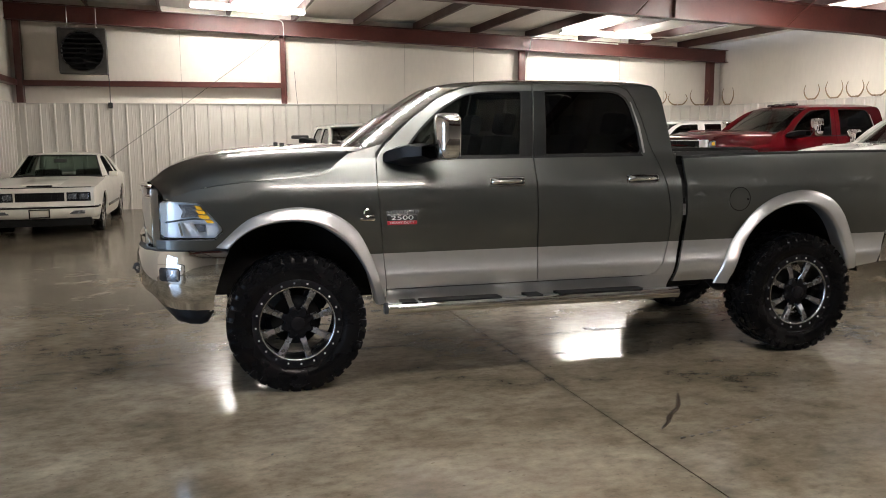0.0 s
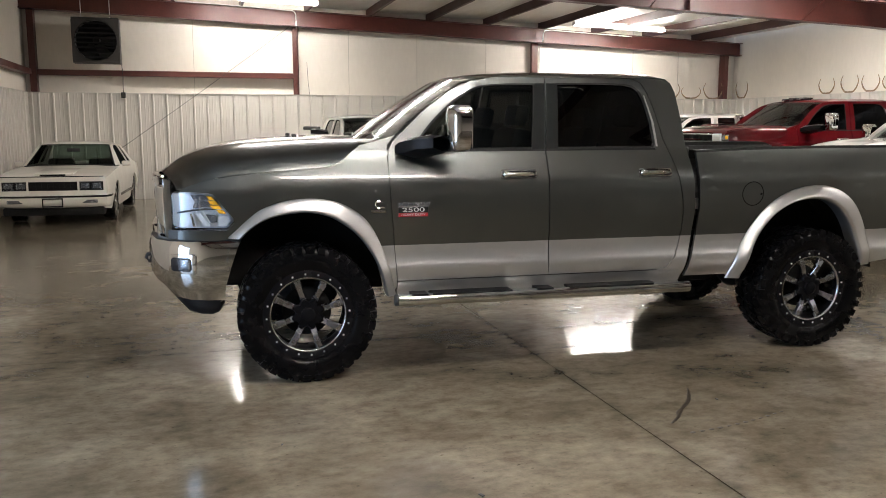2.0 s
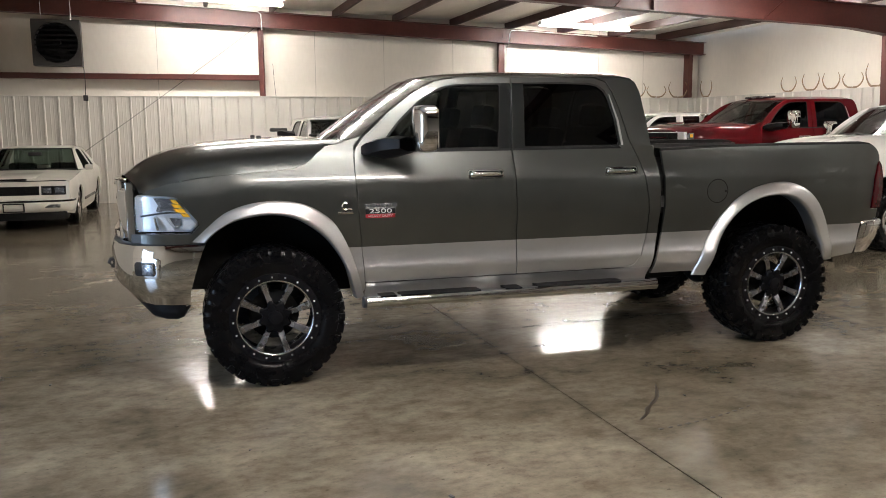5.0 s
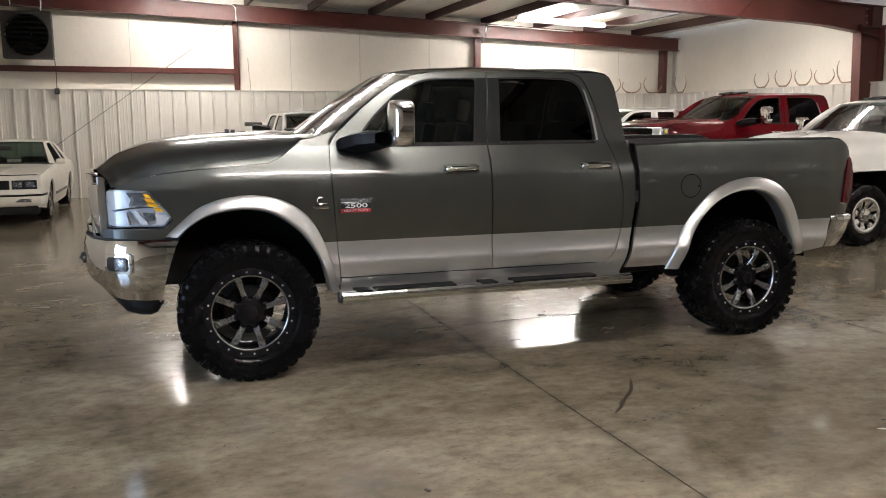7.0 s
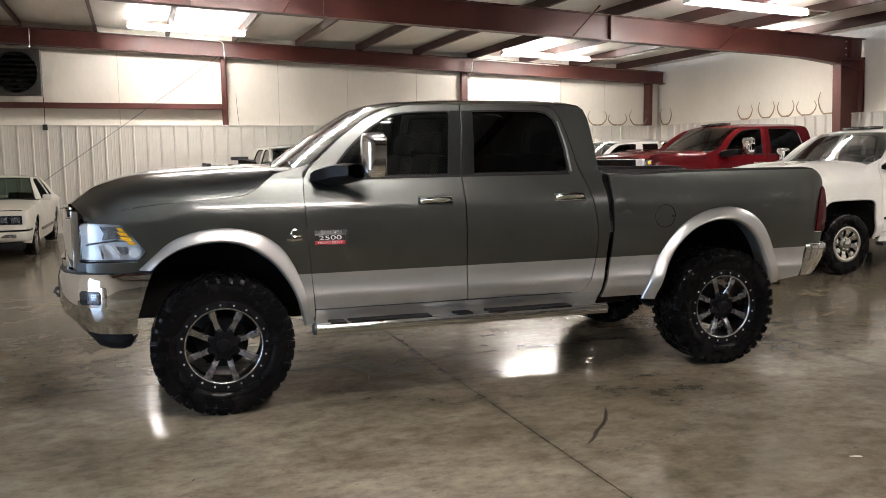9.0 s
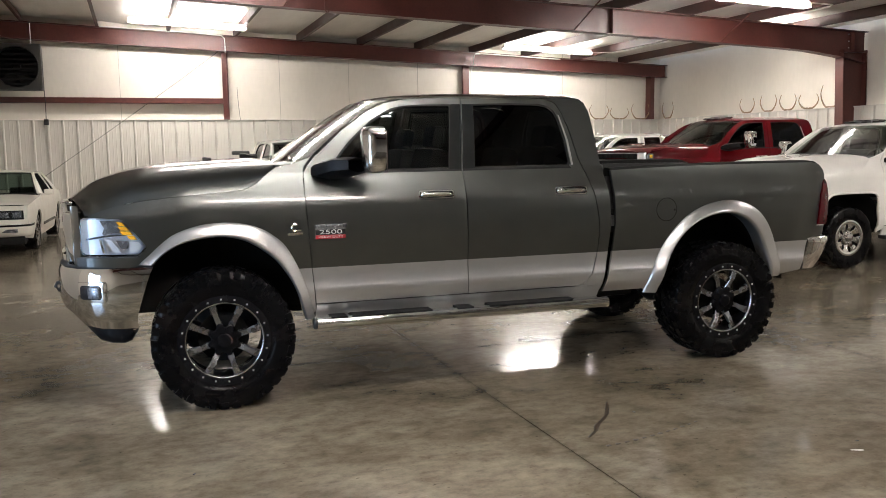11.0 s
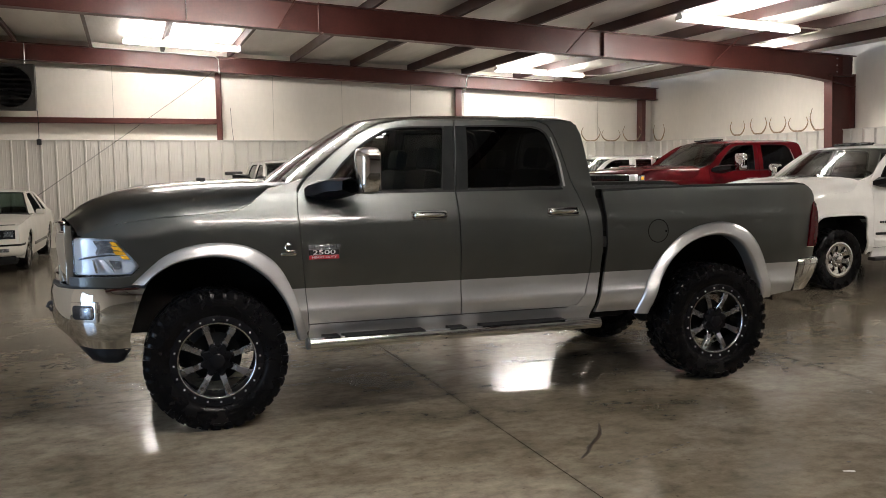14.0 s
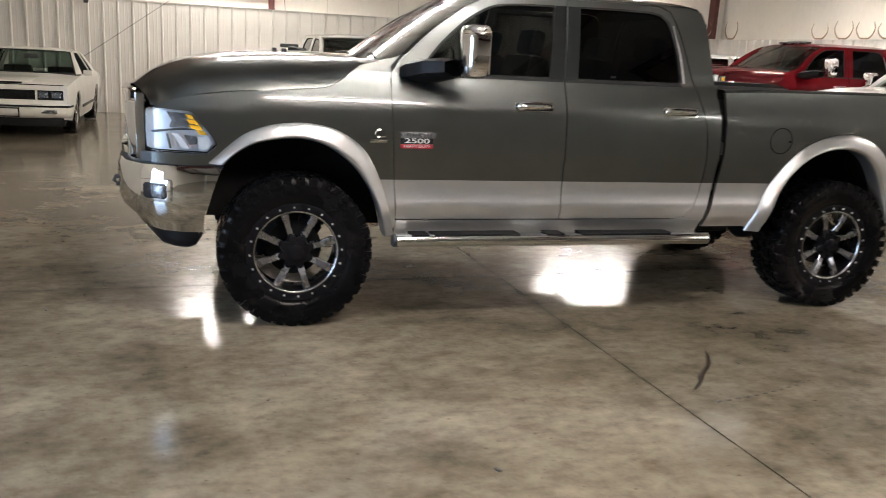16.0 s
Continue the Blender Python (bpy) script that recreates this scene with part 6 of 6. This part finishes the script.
part("plug_box", Shape().box((0, -0.02, 0.0), (0.10, 0.06, 0.13), 0.012), BLACK, cord, smooth=0)
cable = tagged(part("guy_cable", Shape().tube([(2.02, YB - 0.16, 4.08), (1.2, YB - 0.10, 3.46), (0.0, YB - 0.08, 2.58), (-1.0, YB - 0.07, 1.86), (-1.95, YB - 0.06, 1.18), (-3.5, YB - 0.05, 0.08)], 0.0055, 6), BLACK), "thin dark bracing cable crossing the end wall", "cable")
cond = empty("conduit", Matrix(), "white painted electrical conduit along the end rafter", "conduit")
part("pipe", Shape().tube([(-0.6, YB - 0.24, roof_z(-0.6) + 0.0), (1.0, YB - 0.24, roof_z(1.0) - 0.0), (2.05, YB - 0.24, roof_z(2.05) - 0.02), (2.12, YB - 0.24, roof_z(2.1) - 0.08), (2.13, YB - 0.24, 4.0)], 0.014, 8), WHITE_ENAMEL, cond)
part("drop_pipe", Shape().tube([(2.16, YB - 0.10, 4.1), (2.16, YB - 0.02, 3.9), (2.16, YB - 0.01, 2.46)], 0.014, 8), OXIDE, cond)
cond2 = empty("conduit", Matrix(), "white painted electrical conduit beside the wall post", "conduit")
part("pipe", Shape().tube([(11.0, YB - 0.24, roof_z(11.0) - 0.04), (8.7, YB - 0.24, roof_z(8.7) - 0.03), (8.50, YB - 0.24, roof_z(8.5) - 0.05), (8.46, YB - 0.24, roof_z(8.5) - 0.14), (8.46, YB - 0.22, 3.9), (8.46, YB - 0.02, 3.7), (8.46, YB - 0.01, 2.46)], 0.014, 8), WHITE_ENAMEL, cond2)
HORN = surface("weathered_horn", (0.30, 0.22, 0.14), 0.6, vary=0.4, scale=12)


def horns(m, w, h, spread=1.0):
    """A pair of curved horns standing in a U on the wainscot ledge."""
    root = empty("mounted_horns", m, "weathered brown curved horns standing on the wainscot ledge", "horns", "horns along the ledge")
    for sd in (-1, 1):
        line = spline([(0.02 * sd, 0, 0.015), (sd * w * 0.25, 0, 0.03), (sd * w * 0.44, 0, h * 0.32), (sd * w * 0.5 * spread, 0, h * 0.65), (sd * w * 0.40 * spread, 0, h)], 5)
        s, n = Shape(), len(line)
        rows = []
        for i, p in enumerate(line):
            r = 0.024 * (1 - 0.75 * i / (n - 1))
            d = Vector(line[min(i + 1, n - 1)]) - Vector(line[max(i - 1, 0)])
            u = Vector((-d.z, 0, d.x)).normalized()
            rows.append([Vector(p) + r * (math.cos(a) * u + math.sin(a) * Vector((0, 1, 0))) for a in np.linspace(0, 2 * math.pi, 9)[:-1]])
        part("horn", s.grid(rows, 0, True), HORN, root, smooth=60)


for x, w, h in ((12.36, 0.58, 0.40), (13.02, 0.58, 0.32), (13.72, 0.58, 0.44)):
    horns(pose(x, YB - 0.0, LINE + 0.016), w, h, 1.05)
for y, w, h in ((19.4, 0.5, 0.46), (15.36, 0.52, 0.40), (14.72, 0.50, 0.37), (14.08, 0.56, 0.33), (13.45, 0.52, 0.50), (16.1, 0.5, 0.36)):
    horns(pose(XR, y, LINE + 0.016, 0, 0, 90), w, h, 1.05)


# ---- marks on the floor ----
CRACK = surface("oil_stain", (0.040, 0.030, 0.021), 0.4, vary=0.3, scale=9, spec=0.08)
CHALK = surface("white_paint_spill", (0.50, 0.48, 0.45), 0.5, vary=0.1)


def floor_mark(name, line, wide, material, label):
    """A thin flat stain along a line on the floor."""
    line = spline([(x, y) for x, y in line], 8)
    rows = []
    for i, (x, y) in enumerate(line):
        a, b = line[max(i - 1, 0)], line[min(i + 1, len(line) - 1)]
        d = Vector((b[0] - a[0], b[1] - a[1], 0)).normalized()
        w = wide * (0.6 + 0.8 * abs(noise.noise(Vector((x * 9, y * 9, 3))))) * math.sin(math.pi * (i + 0.7) / (len(line) + 0.4)) ** 0.4
        rows.append([(x - d.y * w * u, y + d.x * w * u, z) for u, z in ((-1, 0.0004), (-0.6, 0.0016), (0.6, 0.0016), (1, 0.0004))])
    return tagged(part(name, Shape().grid(rows), material, None, "", 0), label, "floor mark")


floor_mark("floor_stain", [(2.814, 3.673), (2.744, 3.549), (2.665, 3.431), (2.521, 3.291), (2.46, 3.206), (2.361, 3.117)], 0.018, CRACK, "wandering dark oil stain on the concrete")
for k in range(12):
    t = k / 11
    x, y = 2.40 + 0.70 * t, 2.96 + 0.06 * t + 0.10 * t * t
    floor_mark("tread_mark", [(x - 0.018, y - 0.006), (x, y), (x + 0.016, y + 0.006)], 0.019 * (1 - 0.4 * t), CRACK, "short dark tread mark in a dotted row")
floor_mark("paint_spill", [(3.575, 2.405), (3.61, 2.392), (3.64, 2.38)], 0.017, CHALK, "small white paint spill on the concrete")
for x, y, r in ((1.02, 2.52, 0.014), (0.2, 3.4, 0.008), (3.72, 2.5, 0.009), (2.86, 3.42, 0.010), (-0.95, 5.0, 0.012), (0.5, 2.0, 0.007)):
    tagged(part("grit", Shape().box((x, y, r * 0.25), (r * 2.2, r, r * 0.5), r * 0.1, 0, Matrix.Rotation(x * 5, 3, "Z")), BLACK, None, "", 0), "small dark piece of grit on the floor", "grit")

# ---- small fittings ----
pipe = empty("conduit", Matrix(), "white painted electrical conduit under the purlins", "conduit")
part("pipe", Shape().tube([(10.95, 10.7, roof_z(10.95) - 0.03), (11.5, 10.7, roof_z(11.5) - 0.02), (11.62, 10.9, roof_z(11.62) - 0.02), (11.62, 12.6, roof_z(11.62) - 0.02)], 0.013, 8), WHITE_ENAMEL, pipe)
part("pipe", Shape().tube([(11.0, 18.2, roof_z(11.0) - 0.03), (11.55, 18.0, roof_z(11.5) - 0.02), (11.62, 17.5, roof_z(11.62) - 0.02), (11.62, 13.0, roof_z(11.62) - 0.02)], 0.013, 8), WHITE_ENAMEL, pipe)
wire = tagged(part("hanging_wire", Shape().tube([(2.41, YB + 0.18, 3.24), (2.43, YB + 0.17, 2.8), (2.46, YB + 0.16, 2.46)], 0.005, 6), BLACK), "thin dark wire hanging on the wall liner", "wire")
hook = empty("beam_hook", pose(3.0, 12.68, raf_low(3.0) + 0.02), "small rusty steel hook on the rafter flange", "hook")
part("rod", Shape().tube([(0, 0, 0.45), (0, 0, 0.0), (0.02, 0, -0.05), (0.05, 0, -0.05), (0.06, 0, -0.02)], 0.010, 6), OXIDE, hook)
for x, y in ((0.75, 18.2), (1.7, 18.2), (9.3, 18.2), (10.3, 18.2), (9.2, 10.7), (10.3, 10.7)):
    tagged(part("lamp_bracket", Shape().tube([(x, y - 0.06, roof_z(x) - 0.0), (x + 0.02, y + 0.75, roof_z(x) + 0.10)], 0.022, 6), WHITE_ENAMEL), "white strut holding the strip light", "bracket")
